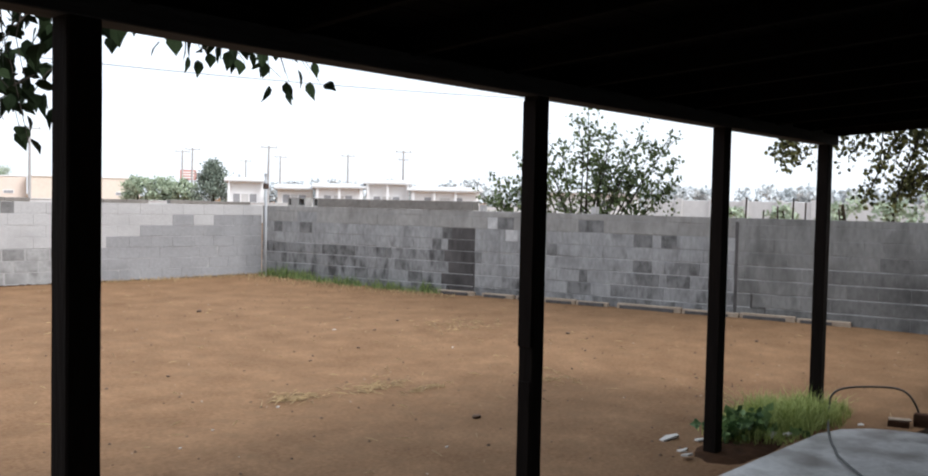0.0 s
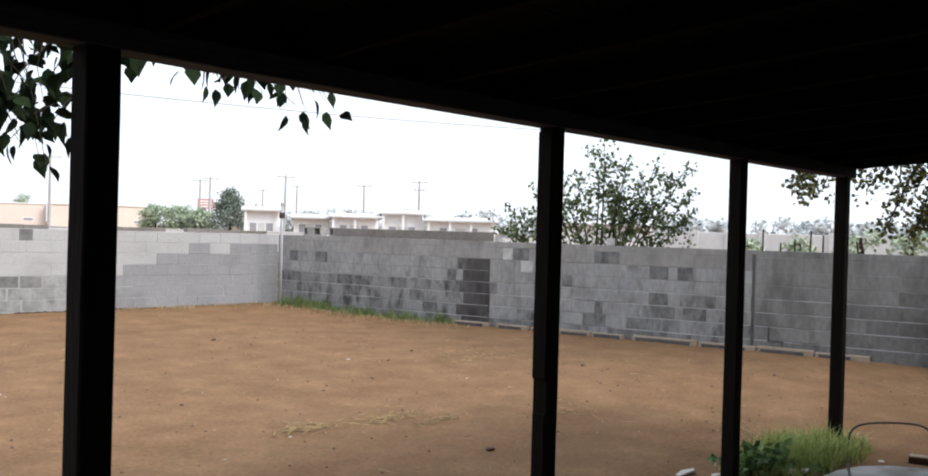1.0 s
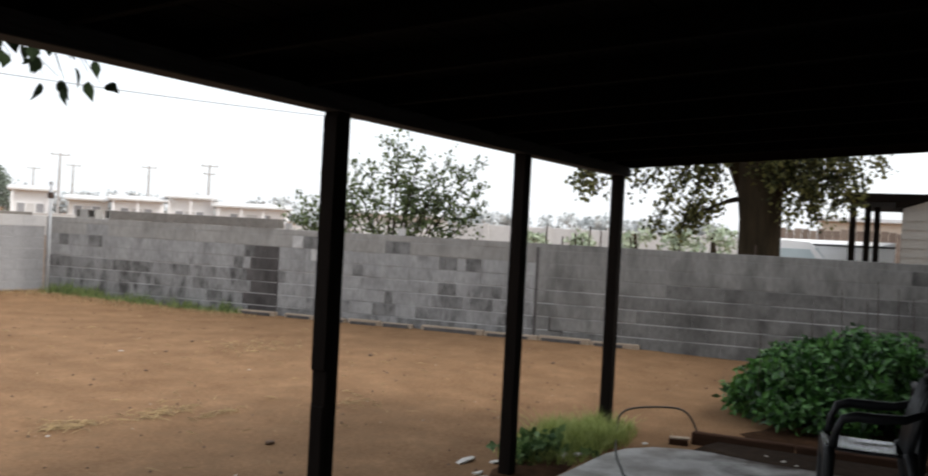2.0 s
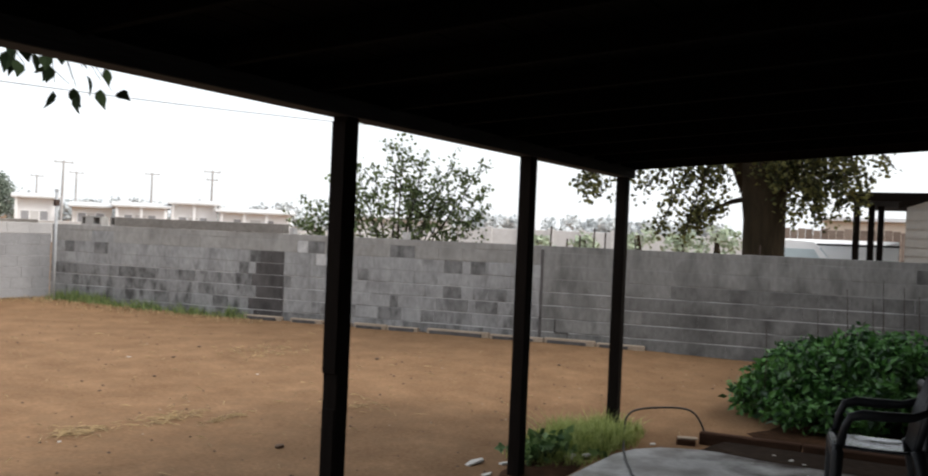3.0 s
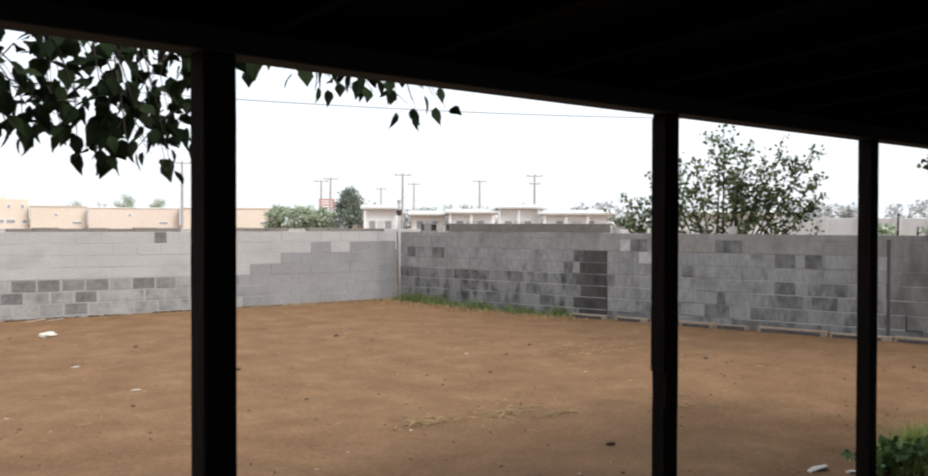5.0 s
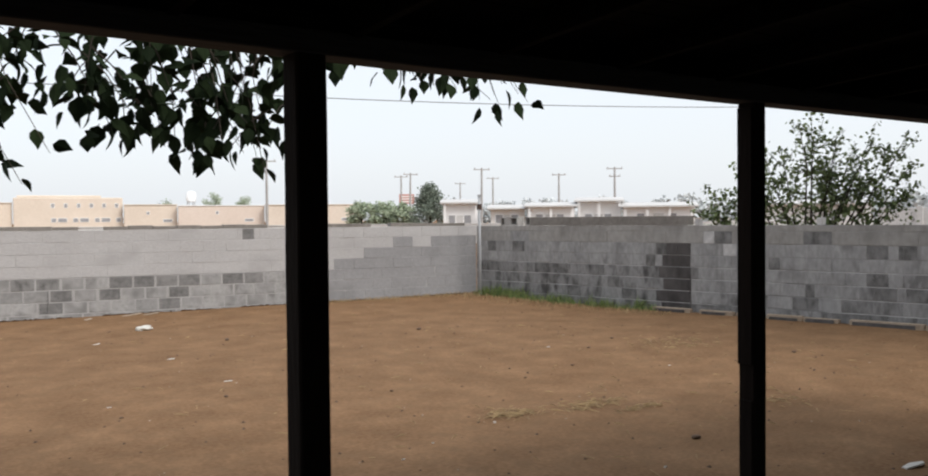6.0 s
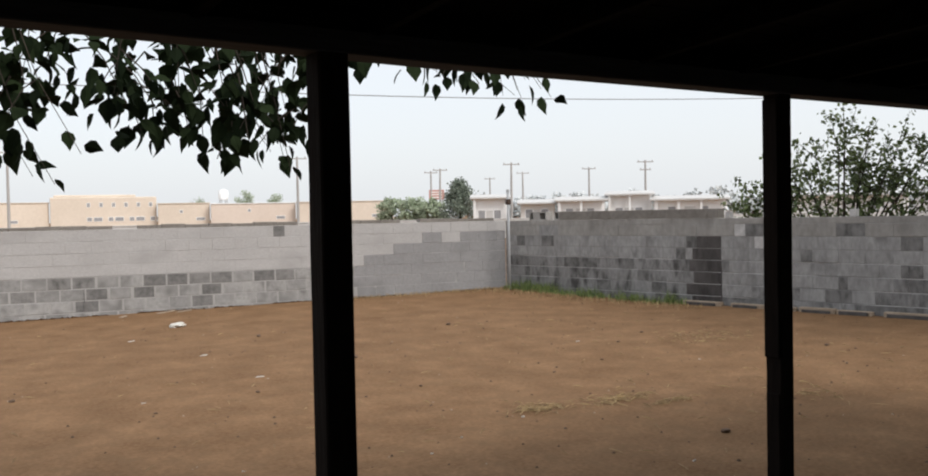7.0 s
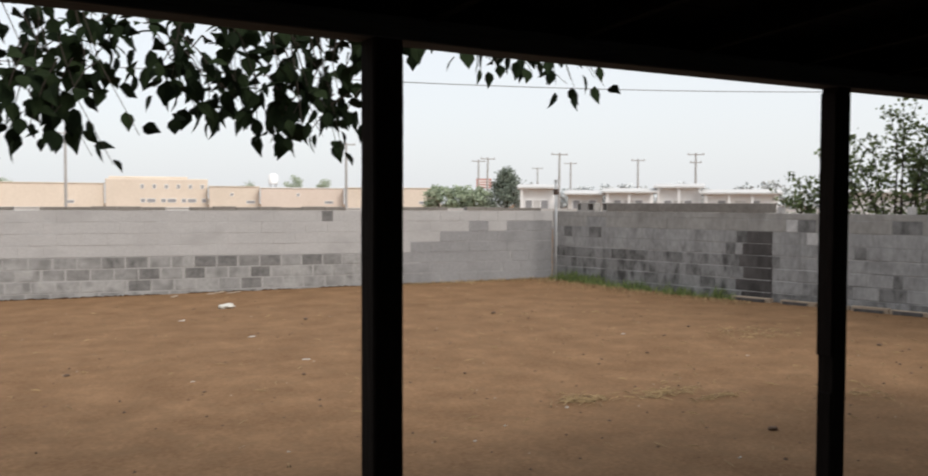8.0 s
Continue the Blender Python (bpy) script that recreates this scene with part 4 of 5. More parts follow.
br = thing("edging_brick", "dark reddish brick pair lying at the end of the edging", "brick", pose(7.6, 1.83, 0, 0, 0, 104))
part("lower_brick", Shape().box((-0.07, -0.05, -0.04), (0.08, 0.045, 0.046), cut=0.005), M_EDGE, br)
part("upper_brick", Shape().box((-0.085, -0.04, 0.048), (0.075, 0.04, 0.06), pose(0, 0, 0, 0, 0, 9), 0.005), M_FOOTING, br, "pale worn brick")

# garden hose: across the slab, then arching up over the grass
hose = thing("garden_hose", "thin black garden hose arching over the grass", "hose")
ctrl = [(5.2, 0.9, 0.058), (5.75, 1.45, 0.058), (6.14, 1.76, 0.058), (6.33, 1.86, 0.058), (6.55, 1.97, 0.058), (6.84, 2.09, 0.058), (7.2, 2.22, 0.03), (7.46, 2.31, 0.03), (7.54, 2.335, 0.08), (7.555, 2.33, 0.16),
        (7.585, 2.27, 0.22), (7.65, 2.14, 0.25), (7.77, 1.95, 0.255), (7.82, 1.85, 0.225), (7.85, 1.79, 0.14), (7.87, 1.75, 0.03)]
fine_pts = []
for i in range(len(ctrl) - 1):
    p0, p1, p2, p3 = (Vector(ctrl[max(0, min(len(ctrl) - 1, i + d))]) for d in (-1, 0, 1, 2))
    for k in range(5):
        t = k / 5
        fine_pts.append(0.5 * ((2 * p1) + (p2 - p0) * t + (2 * p0 - 5 * p1 + 4 * p2 - p3) * t * t + (3 * p1 - p0 - 3 * p2 + p3) * t ** 3))
part("tube", Shape().tube(fine_pts, 0.0085, 8), M_HOSE, hose, smooth=True)


# ---- chairs ----
def plastic_chair(at):
    c = thing("garden_chair", "wet black plastic garden armchair standing on the slab", "chair", at, "chairs on the patio")
    # local: faces +y, seat at 0.42
    n = 7
    sv = Shape()
    v = []
    for j in range(n):
        for i in range(n):
            x, y = -0.23 + 0.46 * i / (n - 1), -0.21 + 0.53 * j / (n - 1)
            v.append((x * (0.92 + 0.08 * j / (n - 1)), y, 0.425 - 0.03 * math.cos(x * 5) * math.cos(y * 4) + (0.012 if j == n - 1 else 0)))
    top = len(v)
    v += [(x, y, z - 0.018) for x, y, z in v]
    f = [(j * n + i, j * n + i + 1, (j + 1) * n + i + 1, (j + 1) * n + i) for j in range(n - 1) for i in range(n - 1)]
    f += [tuple(top + q for q in reversed(a)) for a in f]
    ring = [i for i in range(n)] + [j * n + n - 1 for j in range(1, n)] + [(n - 1) * n + i for i in range(n - 2, -1, -1)] + [j * n for j in range(n - 2, 0, -1)]
    f += [(ring[(q + 1) % len(ring)], ring[q], ring[q] + top, ring[(q + 1) % len(ring)] + top) for q in range(len(ring))]
    sv.add(v, f)
    part("seat", sv, M_CHAIR_WET, c, "rain-wet glossy seat", smooth=True)
    part("apron", Shape().box((-0.235, 0.29, 0.33), (0.235, 0.325, 0.412), cut=0.008), M_CHAIR, c)
    bk = Shape()
    for i in range(7):
        x = -0.18 + 0.06 * i
        zt = 0.83 - 0.05 * (abs(i - 3) / 3) ** 2
        part("slat", Shape().tube([(x * 0.95, -0.2, 0.41), (x, -0.24, 0.6), (x * 1.03, -0.31, zt)], [0.029, 0.031, 0.029], 6), M_CHAIR, c, smooth=True)
    bk.tube([(-0.22, -0.2, 0.42), (-0.24, -0.245, 0.6), (-0.235, -0.31, 0.76), (-0.17, -0.345, 0.835), (0, -0.35, 0.86), (0.17, -0.345, 0.835), (0.235, -0.31, 0.76), (0.24, -0.245, 0.6), (0.22, -0.2, 0.42)], 0.022, 8)
    part("back_frame", bk, M_CHAIR, c, smooth=True)
    for sx in (-1, 1):
        part("armrest", Shape().tube([(sx * 0.245, -0.265, 0.66), (sx * 0.27, -0.16, 0.622), (sx * 0.285, 0.0, 0.615), (sx * 0.285, 0.14, 0.615), (sx * 0.28, 0.215, 0.595), (sx * 0.275, 0.25, 0.53), (sx * 0.26, 0.27, 0.43)], [0.02, 0.026, 0.03, 0.03, 0.028, 0.026, 0.03], 8), M_CHAIR, c, smooth=True)
        part("leg", Shape().tube([(sx * 0.255, 0.285, 0.425), (sx * 0.265, 0.29, 0.38), (sx * 0.27, 0.295, 0.2), (sx * 0.275, 0.305, 0.0)], [0.03, 0.042, 0.038, 0.03], 8), M_CHAIR, c, smooth=True)
        part("leg", Shape().tube([(sx * 0.23, -0.2, 0.43), (sx * 0.25, -0.25, 0.2), (sx * 0.26, -0.29, 0.0)], [0.042, 0.038, 0.03], 8), M_CHAIR, c, smooth=True)
    return c


ch = plastic_chair(pose(6.34, 0.3, 0.048, 0, 0, 11) @ Matrix.Diagonal((0.86, 0.88, 1.02, 1)))
copy_thing(ch, pose(6.9, -0.13, 0.056, 0, 0, -84))
copy_thing(ch, pose(6.905, -0.13, 0.146, 0, 0, -84))


# ---- beyond the walls ----
def polar(deg, dist, z=0.0):
    return Vector((0.29 + dist * math.cos(radians(deg)), -0.28 + dist * math.sin(radians(deg)), z))


def frontage(d0, d1, dist):
    """The frame of a building whose front runs between two bearings: origin at its left end, x along, y back."""
    a, b = polar(d0, dist), polar(d1, dist)
    x = (b - a).normalized()
    y = Vector((-x.y, x.x, 0))
    return Matrix.Translation(a) @ Matrix((x, y, Vector((0, 0, 1)))).transposed().to_4x4(), (b - a).length


def window(parent, x, z, w, h, mat=M_PANE):
    wd2 = part("window", Shape().box((x - w / 2 - 0.08, -0.06, z - h / 2 - 0.08), (x + w / 2 + 0.08, 0.01, z + h / 2 + 0.08)), M_WHITE, parent, "pale window frame")
    part("pane", Shape().box((x - w / 2, -0.08, z - h / 2), (x + w / 2, -0.062, z + h / 2)), mat, wd2, "glass paled by haze")


# long tan school-like building
m, L = frontage(81.95, 76.1, 190)
b = thing("stucco_building", "two-storey tan stucco building with rows of small windows", "building", m)
part("wall", Shape().box((0, 0, 0), (L, 22, 6.5), cut=0.15), M_ADOBE, b)
part("parapet", Shape().box((0.6, 1, 6.5), (L * 0.8, 20, 6.95), cut=0.1), M_ADOBE, b)
for i in range(6):
    window(b, L * (0.352 + 0.118 * i), 4.95, 0.55, 0.75)
for i in range(4):
    window(b, L * (0.36 + 0.2 * i), 2.15, 0.8, 0.7)
    window(b, L * (0.44 + 0.2 * i), 2.15, 1.5, 0.7)
for d0, d1, dist, zt, mat, lab in ((92.5, 82.0, 191, 5.4, M_ADOBE, "long low tan stucco wing"), (76.05, 73.02, 188, 4.95, M_ADOBE, "low tan stucco building with flat roof"),
                                   (72.98, 67.85, 186, 4.72, M_ADOBE_ROSE, "low rose-tan stucco building with flat roof"), (67.8, 61.75, 184, 4.75, M_ADOBE, "low tan stucco building with flat roof")):
    m, L = frontage(d0, d1, dist)
    b = thing("stucco_wing", lab, "building", m)
    part("wall", Shape().box((0, 0, 0), (L, 18, zt), cut=0.12), mat, b)
    part("roof_edge", Shape().box((-0.1, -0.15, zt), (L + 0.1, 18, zt + 0.18), cut=0.04), M_WHITE if mat is M_ADOBE_ROSE else mat, b)
    window(b, L * 0.82, 1.9, 1.6, 0.5)
    window(b, L * 0.45, 3.4, 0.5, 0.5)


def white_house(d0, d1, dist, zt, posts, label, mat=M_WHITE, drop=0.3):
    m, L = frontage(d0, d1, dist)
    h = thing("white_house", label, "house", m, "pale houses beyond the wall")
    part("wall", Shape().box((0, 0.6, 0), (L, 9, zt - drop), cut=0.05), mat, h)
    rf = Shape()
    rf.add([(-0.3, -0.2, zt - drop), (L + 0.3, -0.2, zt - drop), (L + 0.3, 4.6, zt + 0.05), (-0.3, 4.6, zt + 0.05), (-0.3, 9.3, zt - drop), (L + 0.3, 9.3, zt - drop),
            (-0.3, -0.2, zt - drop - 0.14), (L + 0.3, -0.2, zt - drop - 0.14), (-0.3, 9.3, zt - drop - 0.14), (L + 0.3, 9.3, zt - drop - 0.14)],
           [(0, 1, 2, 3), (3, 2, 5, 4), (0, 6, 7, 1), (4, 5, 9, 8), (6, 8, 9, 7), (0, 3, 4, 8, 6), (1, 7, 9, 5, 2)])
    part("roof", rf, M_GREYROOF, h, "pale grey roof")
    for i in range(posts):
        x = L * (0.04 + 0.92 * i / max(1, posts - 1))
        part("porch_post", Shape().box((x - 0.09, 0.0, 0), (x + 0.09, 0.18, zt - drop - 0.14)), M_WHITE, h)
    for i in range(2):
        wd3 = part("window", Shape().box((L * (0.25 + 0.45 * i) - 0.4, 0.54, 1.0), (L * (0.25 + 0.45 * i) + 0.4, 0.61, 2.1)), M_WHITE, h)
        part("pane", Shape().box((L * (0.25 + 0.45 * i) - 0.3, 0.52, 1.1), (L * (0.25 + 0.45 * i) + 0.3, 0.538, 2.0)), M_PANE, wd3)
    part("door", Shape().box((L * 0.5 - 0.45, 0.55, 0), (L * 0.5 + 0.45, 0.61, 2.0)), M_GREYROOF, h)
    return h


white_house(56.7, 54.5, 84, 3.55, 2, "white house with pale sheet roof")
white_house(53.7, 51.5, 82, 2.95, 0, "low cream flat-fronted house", M_CREAM)
white_house(51.35, 48.4, 80, 3.1, 3, "low white house with porch posts")
white_house(48.2, 45.5, 81, 3.55, 3, "white house with a taller porch roof")
white_house(45.4, 41.0, 80, 3.0, 4, "long low white house with porch posts")
white_house(37.5, 31.0, 84, 3.1, 3, "low white house beyond the young tree")

# low pale yard walls and buildings further right
m, L = frontage(88.0, 30.6, 68)
b = thing("roadside_wall", "long low pale wall in front of the distant houses", "wall", m)
part("wall", Shape().box((0, 0, 0), (L, 0.3, 1.3), cut=0.03), M_GREYROOF, b)
part("coping", Shape().box((-0.05, -0.05, 1.302), (L + 0.05, 0.35, 1.36), cut=0.01), M_GREYROOF, b)
m, L = frontage(30.5, 13.0, 62)
b = thing("distant_wall", "long low pale wall across the neighbouring lot", "wall", m)
part("wall", Shape().box((0, 0, 0), (L, 0.3, 2.1), cut=0.03), M_GREYROOF, b)
for i in range(9):
    part("pier", Shape().box((L * i / 9 - 0.2, -0.12, 0), (L * i / 9 + 0.2, -0.002, 2.2), cut=0.02), M_GREYROOF, b)


def far_tree(deg, dist, width, ztop, mat, label, cone=False, n=900, leaf=0.5, z0=0.6):
    at = polar(deg, dist)
    t2 = thing("distant_tree", label, "tree", Matrix.Translation(at), "trees beyond the walls")
    part("trunk", Shape().tube([(0, 0, -0.2), (0.05, 0, ztop * 0.4), (0, 0.05, ztop * 0.8)], [0.22, 0.16, 0.05], 7), M_BARK, t2)
    cs2, rs2 = [], []
    k2 = 90 if cone else 34
    for i in range(k2):
        z = z0 + (ztop - z0) * random.random()
        q = (z - z0) / (ztop - z0)
        w = width / 2 * ((1 - q) ** 0.8 if cone else math.sqrt(max(0.05, 1 - (1.5 * q - 0.6) ** 2)))
        a = random.uniform(0, 6.283)
        r = w * math.sqrt(random.random()) * (0.85 if cone else 0.85)
        cs2.append((r * math.cos(a), r * math.sin(a), z - 0.12 * width * q))
        rs2.append(width * random.uniform(0.08, 0.15) if cone else width * random.uniform(0.12, 0.2))
    pts2 = clump_points(cs2, rs2, n // k2, rng, 0.8)
    leafy(t2, pts2, rng.uniform(leaf * 0.6, leaf, len(pts2)), mat, 0.1)


# distance haze sits in the paled leaf colours of these trees
random.seed(71)
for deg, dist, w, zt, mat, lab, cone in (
        (74.0, 225, 8.5, 7.6, M_FARTREE_HAZE, "grey-green tree behind the stucco buildings", False), (71.0, 225, 6.0, 8.9, M_FARTREE_HAZE, "round grey-green tree behind the stucco buildings", False),
        (69.2, 225, 6.2, 7.9, M_FARTREE_HAZE, "grey-green tree behind the stucco buildings", False), (61.9, 112, 4.2, 4.0, M_FARTREE_HAZE, "low grey-green distant tree", False),
        (60.4, 110, 4.6, 4.1, M_FARTREE_HAZE, "low grey-green distant tree", False), (59.2, 108, 3.2, 3.8, M_FARTREE_HAZE, "low grey-green distant tree", False),
        (57.55, 100, 7.6, 6.1, M_CONIFER_HAZE, "dark cone-shaped distant conifer", True), (87.5, 230, 8.0, 7.6, M_FARTREE_HAZE, "grey-green tree behind the stucco buildings", False)):
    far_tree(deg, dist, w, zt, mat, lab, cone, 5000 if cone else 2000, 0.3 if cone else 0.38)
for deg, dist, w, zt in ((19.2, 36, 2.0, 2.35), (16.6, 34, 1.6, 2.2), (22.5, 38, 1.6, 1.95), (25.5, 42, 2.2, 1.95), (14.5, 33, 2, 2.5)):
    far_tree(deg, dist, w, zt, M_FARTREE_HAZE, "scrubby tree in the next lot, its green paled by haze", False, 600, 0.22, 0.3)
gp = []
for _ in range(420):
    deg = random.uniform(14, 58)
    h = 8.4 + 2.2 * noise.noise((deg * 0.35, 0, 0)) + 1.4 * noise.noise((deg * 1.7, 3, 0))
    gp.append(tuple(polar(deg, random.uniform(280, 300), random.uniform(0.5, max(2, h - 1.2)))))
pts = clump_points(gp, [2.4] * len(gp), 40, rng, 0.6)
gr = thing("distant_grove", "line of distant trees on the horizon, haze in their pale grey", "trees", kind="stuff")
leafy(gr, pts, rng.uniform(0.8, 1.6, len(pts)), M_RIDGE_HAZE, 0.0)


# power poles and their cable
def power_pole(deg, dist, ztop, arms, lean=0.0):
    p = thing("power_pole", "wooden power pole with cross-arms, paled by haze", "power pole", Matrix.Translation(polar(deg, dist)) @ pose(0, 0, 0, 0, lean, deg - 90 + 12), "power poles")
    part("pole", Shape().tube([(0, 0, -0.3), (0, 0, ztop * 0.6), (0, 0, ztop)], [0.17, 0.15, 0.12], 8), M_POLE_HAZE, p)
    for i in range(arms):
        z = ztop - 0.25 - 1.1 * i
        arm = part("cross_arm", Shape().box((-1.15 + 0.35 * i, -0.07, z - 0.07), (1.15 - 0.35 * i, 0.07, z + 0.07)), M_POLE_HAZE, p)
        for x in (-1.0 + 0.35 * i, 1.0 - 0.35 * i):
            part("insulator", Shape().tube([(x, 0, z + 0.07), (x, 0, z + 0.25)], 0.06, 6), M_POLE_HAZE, arm)
    return p


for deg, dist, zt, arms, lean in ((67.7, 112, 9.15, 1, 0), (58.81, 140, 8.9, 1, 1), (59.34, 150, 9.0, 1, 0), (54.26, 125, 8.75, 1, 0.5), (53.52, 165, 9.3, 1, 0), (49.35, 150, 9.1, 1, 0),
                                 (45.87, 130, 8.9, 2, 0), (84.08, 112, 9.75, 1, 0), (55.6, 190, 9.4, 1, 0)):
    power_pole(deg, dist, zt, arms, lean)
sg = thing("roadside_sign", "faded red and white roadside sign on two posts", "sign", Matrix.Translation(polar(59.0, 150)) @ pose(0, 0, 0, 0, 0, -31))
part("board", Shape().box((-1.25, -0.1, 4.3), (1.25, 0.1, 5.9), cut=0.03), M_SIGN, sg)
for z in (4.65, 5.1, 5.5):
    part("lettering_bar", Shape().box((-0.95, -0.125, z - 0.09), (0.95, -0.103, z + 0.09)), M_WHITE, sg, "pale bar of unreadable lettering")
for x in (-1.0, 1.0):
    part("sign_post", Shape().tube([(x, 0.2, -0.2), (x, 0.2, 5.8)], 0.1, 6), M_POLE_HAZE, sg)
tk = thing("water_tank", "small white water tank on a stand", "tank", Matrix.Translation(polar(72.2, 205)))
part("tank", Shape().tube([(0, 0, 5.9), (0, 0, 6.1), (0, 0, 7.9), (0, 0, 8.3)], [0.7, 1.05, 1.05, 0.4], 14), M_WHITE, tk, smooth=True)
for x, y in ((0.6, 0.6), (-0.6, 0.6), (0.6, -0.6), (-0.6, -0.6)):
    part("leg", Shape().tube([(x, y, -0.2), (x, y, 6.0)], 0.09, 6), M_POLE_HAZE, tk)
cab = Shape()
pts = []
for i in range(41):
    x = -25 + 85 * i / 40
    y = 20 - (x - 10.9) * 0.17
    pts.append((x, y, 4.66 + 0.0016 * (x - 8) ** 2 * (1 if x > 8 else 0.25)))
tagged(part("overhead_cable", cab.tube(pts, 0.013, 5), M_CABLE), "thin grey overhead cable slung above the wall", "cable")
for x in (-25, 60):
    y, z = 20 - (x - 10.9) * 0.17, 4.66 + 0.0016 * (x - 8) ** 2 * (1 if x > 8 else 0.25)
    pp = thing("cable_pole", "wooden pole that carries the overhead cable", "pole", pose(x, y, 0))
    part("pole", Shape().tube([(0, 0, -0.3), (0, 0, z + 0.3)], [0.15, 0.11], 8), M_POLE_HAZE, pp)

# neighbouring house, carport, pickup, boat
nh = thing("neighbour_house", "grey house with horizontal siding and dark gable roof", "house")
part("wall", Shape().add([(22.45, 1.35, 0), (22.45, -7.5, 0), (22.45, -7.5, 2.6), (22.45, -3.1, 4.2), (22.45, 1.35, 2.62), (30, 1.35, 0), (30, -7.5, 0), (30, -7.5, 2.6), (30, -3.1, 4.2), (30, 1.35, 2.62)],
                         [(0, 4, 3, 2, 1), (5, 6, 7, 8, 9), (0, 5, 9, 4), (1, 2, 7, 6), (4, 9, 8, 3), (3, 8, 7, 2)]), M_SIDING, nh)
for i in range(12):
    z = 0.15 + 0.2 * i
    y1 = 1.36 if z < 2.55 else 1.36 - (z + 0.2 - 2.55) * 2.8
    y0 = -7.5 if z < 2.55 else -7.5 + (z + 0.2 - 2.55) * 2.75
    if y1 - y0 > 0.5:
        sdg = Shape().add([(22.43, y0, z), (22.43, y1, z), (22.40, y0, z), (22.40, y1, z), (22.445, y0, z + 0.195), (22.445, y1, z + 0.195), (22.42, y0, z + 0.195), (22.42, y1, z + 0.195)],
                          [(2, 3, 7, 6), (0, 2, 6, 4), (1, 5, 7, 3), (0, 1, 3, 2), (4, 6, 7, 5)])
        part("siding_board", sdg, M_SIDING, nh)
rf = Shape()
rf.add([(22.3, 1.5, 2.6), (22.3, -3.1, 4.24), (22.1, -7.9, 2.5), (30.3, 1.5, 2.6), (30.3, -3.1, 4.24), (30.3, -7.9, 2.5),
        (22.3, 1.5, 2.72), (22.3, -3.1, 4.38), (22.1, -7.9, 2.62), (30.3, 1.5, 2.72), (30.3, -3.1, 4.38), (30.3, -7.9, 2.62)],
       [(0, 1, 4, 3), (1, 2, 5, 4), (6, 9, 10, 7), (7, 10, 11, 8), (0, 6, 7, 1), (1, 7, 8, 2), (3, 4, 10, 9), (4, 5, 11, 10), (0, 3, 9, 6), (2, 8, 11, 5)])
part("roof", rf, M_WOOD_DARK, nh, "dark brown roof")
cp = thing("carport", "dark wooden carport with plain posts and flat roof", "carport")
s = Shape().box((23.0, -1.2, 2.78), (28.5, 2.62, 2.98), cut=0.02)
part("roof", s, M_WOOD_DARK, cp)
for x, y in ((23.6, 2.5), (24.6, 2.28), (25.6, 2.16)):
    part("post", Shape().box((x - 0.07, y - 0.07, 0), (x + 0.07, y + 0.07, 2.775)), M_WOOD_DARK, cp)


def pickup(at):
    t2 = thing("pickup_truck", "white pickup truck parked beyond the wall", "truck", at)
    prof = [(-2.6, 0.45), (-2.65, 0.95), (-0.55, 1.02), (-0.45, 1.82), (0.1, 1.86), (0.7, 1.83), (1.3, 1.12), (2.5, 1.02), (2.6, 0.7), (2.55, 0.42)]
    k2 = len(prof)
    s2 = Shape()
    s2.add([(x, y * (1.0 if z < 1.2 else 0.72), z) for y in (-0.9, 0.9) for x, z in prof],
           [tuple(range(k2)), tuple(range(2 * k2 - 1, k2 - 1, -1))] + [(i, i + k2, (i + 1) % k2 + k2, (i + 1) % k2) for i in range(k2)])
    part("body", s2, M_WHITE, t2)
    for sy in (-1, 1):
        y = sy * 0.84
        s2 = Shape().add([(-0.25, y, 1.25), (0.95, y, 1.25), (0.7, y * 0.85, 1.64), (-0.23, y * 0.85, 1.64), (-0.25, y * 1.025, 1.25), (0.95, y * 1.025, 1.25), (0.7, y * 0.87, 1.64), (-0.23, y * 0.87, 1.64)],
                         [(0, 1, 2, 3), (4, 7, 6, 5), (0, 4, 5, 1), (1, 5, 6, 2), (2, 6, 7, 3), (3, 7, 4, 0)])
        part("side_window", s2, M_CARGLASS, t2, "dark side glass")
        for x in (-1.7, 1.65):
            wl2 = part("wheel", Shape().tube([(x, sy * 0.72, 0.36), (x, sy * 0.93, 0.36)], 0.36, 16), M_TYRE, t2, "black tyre")
            part("rim", Shape().tube([(x, sy * 0.9, 0.36), (x, sy * 0.945, 0.36)], 0.2, 12), M_STEEL, wl2)
    part("windscreen", Shape().box((-0.03, -0.7, -0.3), (0.01, 0.7, 0.3), pose(1.03, 0, 1.45, 0, -37, 0)), M_CARGLASS, t2, "sloping glass")
    part("rear_window", Shape().box((-0.52, -0.6, 1.2), (-0.49, 0.6, 1.66), pose(0, 0, 0, 0, 0, 0)), M_CARGLASS, t2, "rear glass")
    return t2


pickup(pose(26.0, 4.5, -0.03, 0, 0, -82))
bo = thing("trailer_boat", "white motorboat hull parked on a trailer", "boat", pose(28.7, 4.15, 0, 0, 0, -83))
hv, sec = [], 9
for i in range(sec):
    u = i / (sec - 1)
    x = -1.7 + 3.9 * u
    w = 0.9 * (1 - max(0, u - 0.3) ** 2 / 0.5)
    w = max(0.03, w)
    zk = 0.75 + 0.55 * max(0, u - 0.5) ** 2 * 2
    zt = 1.74 + 0.03 * u
    hv += [(x, -w, zt), (x, -w * 0.97, zk + 0.35 * (zt - zk)), (x, 0, zk), (x, w * 0.97, zk + 0.35 * (zt - zk)), (x, w, zt)]
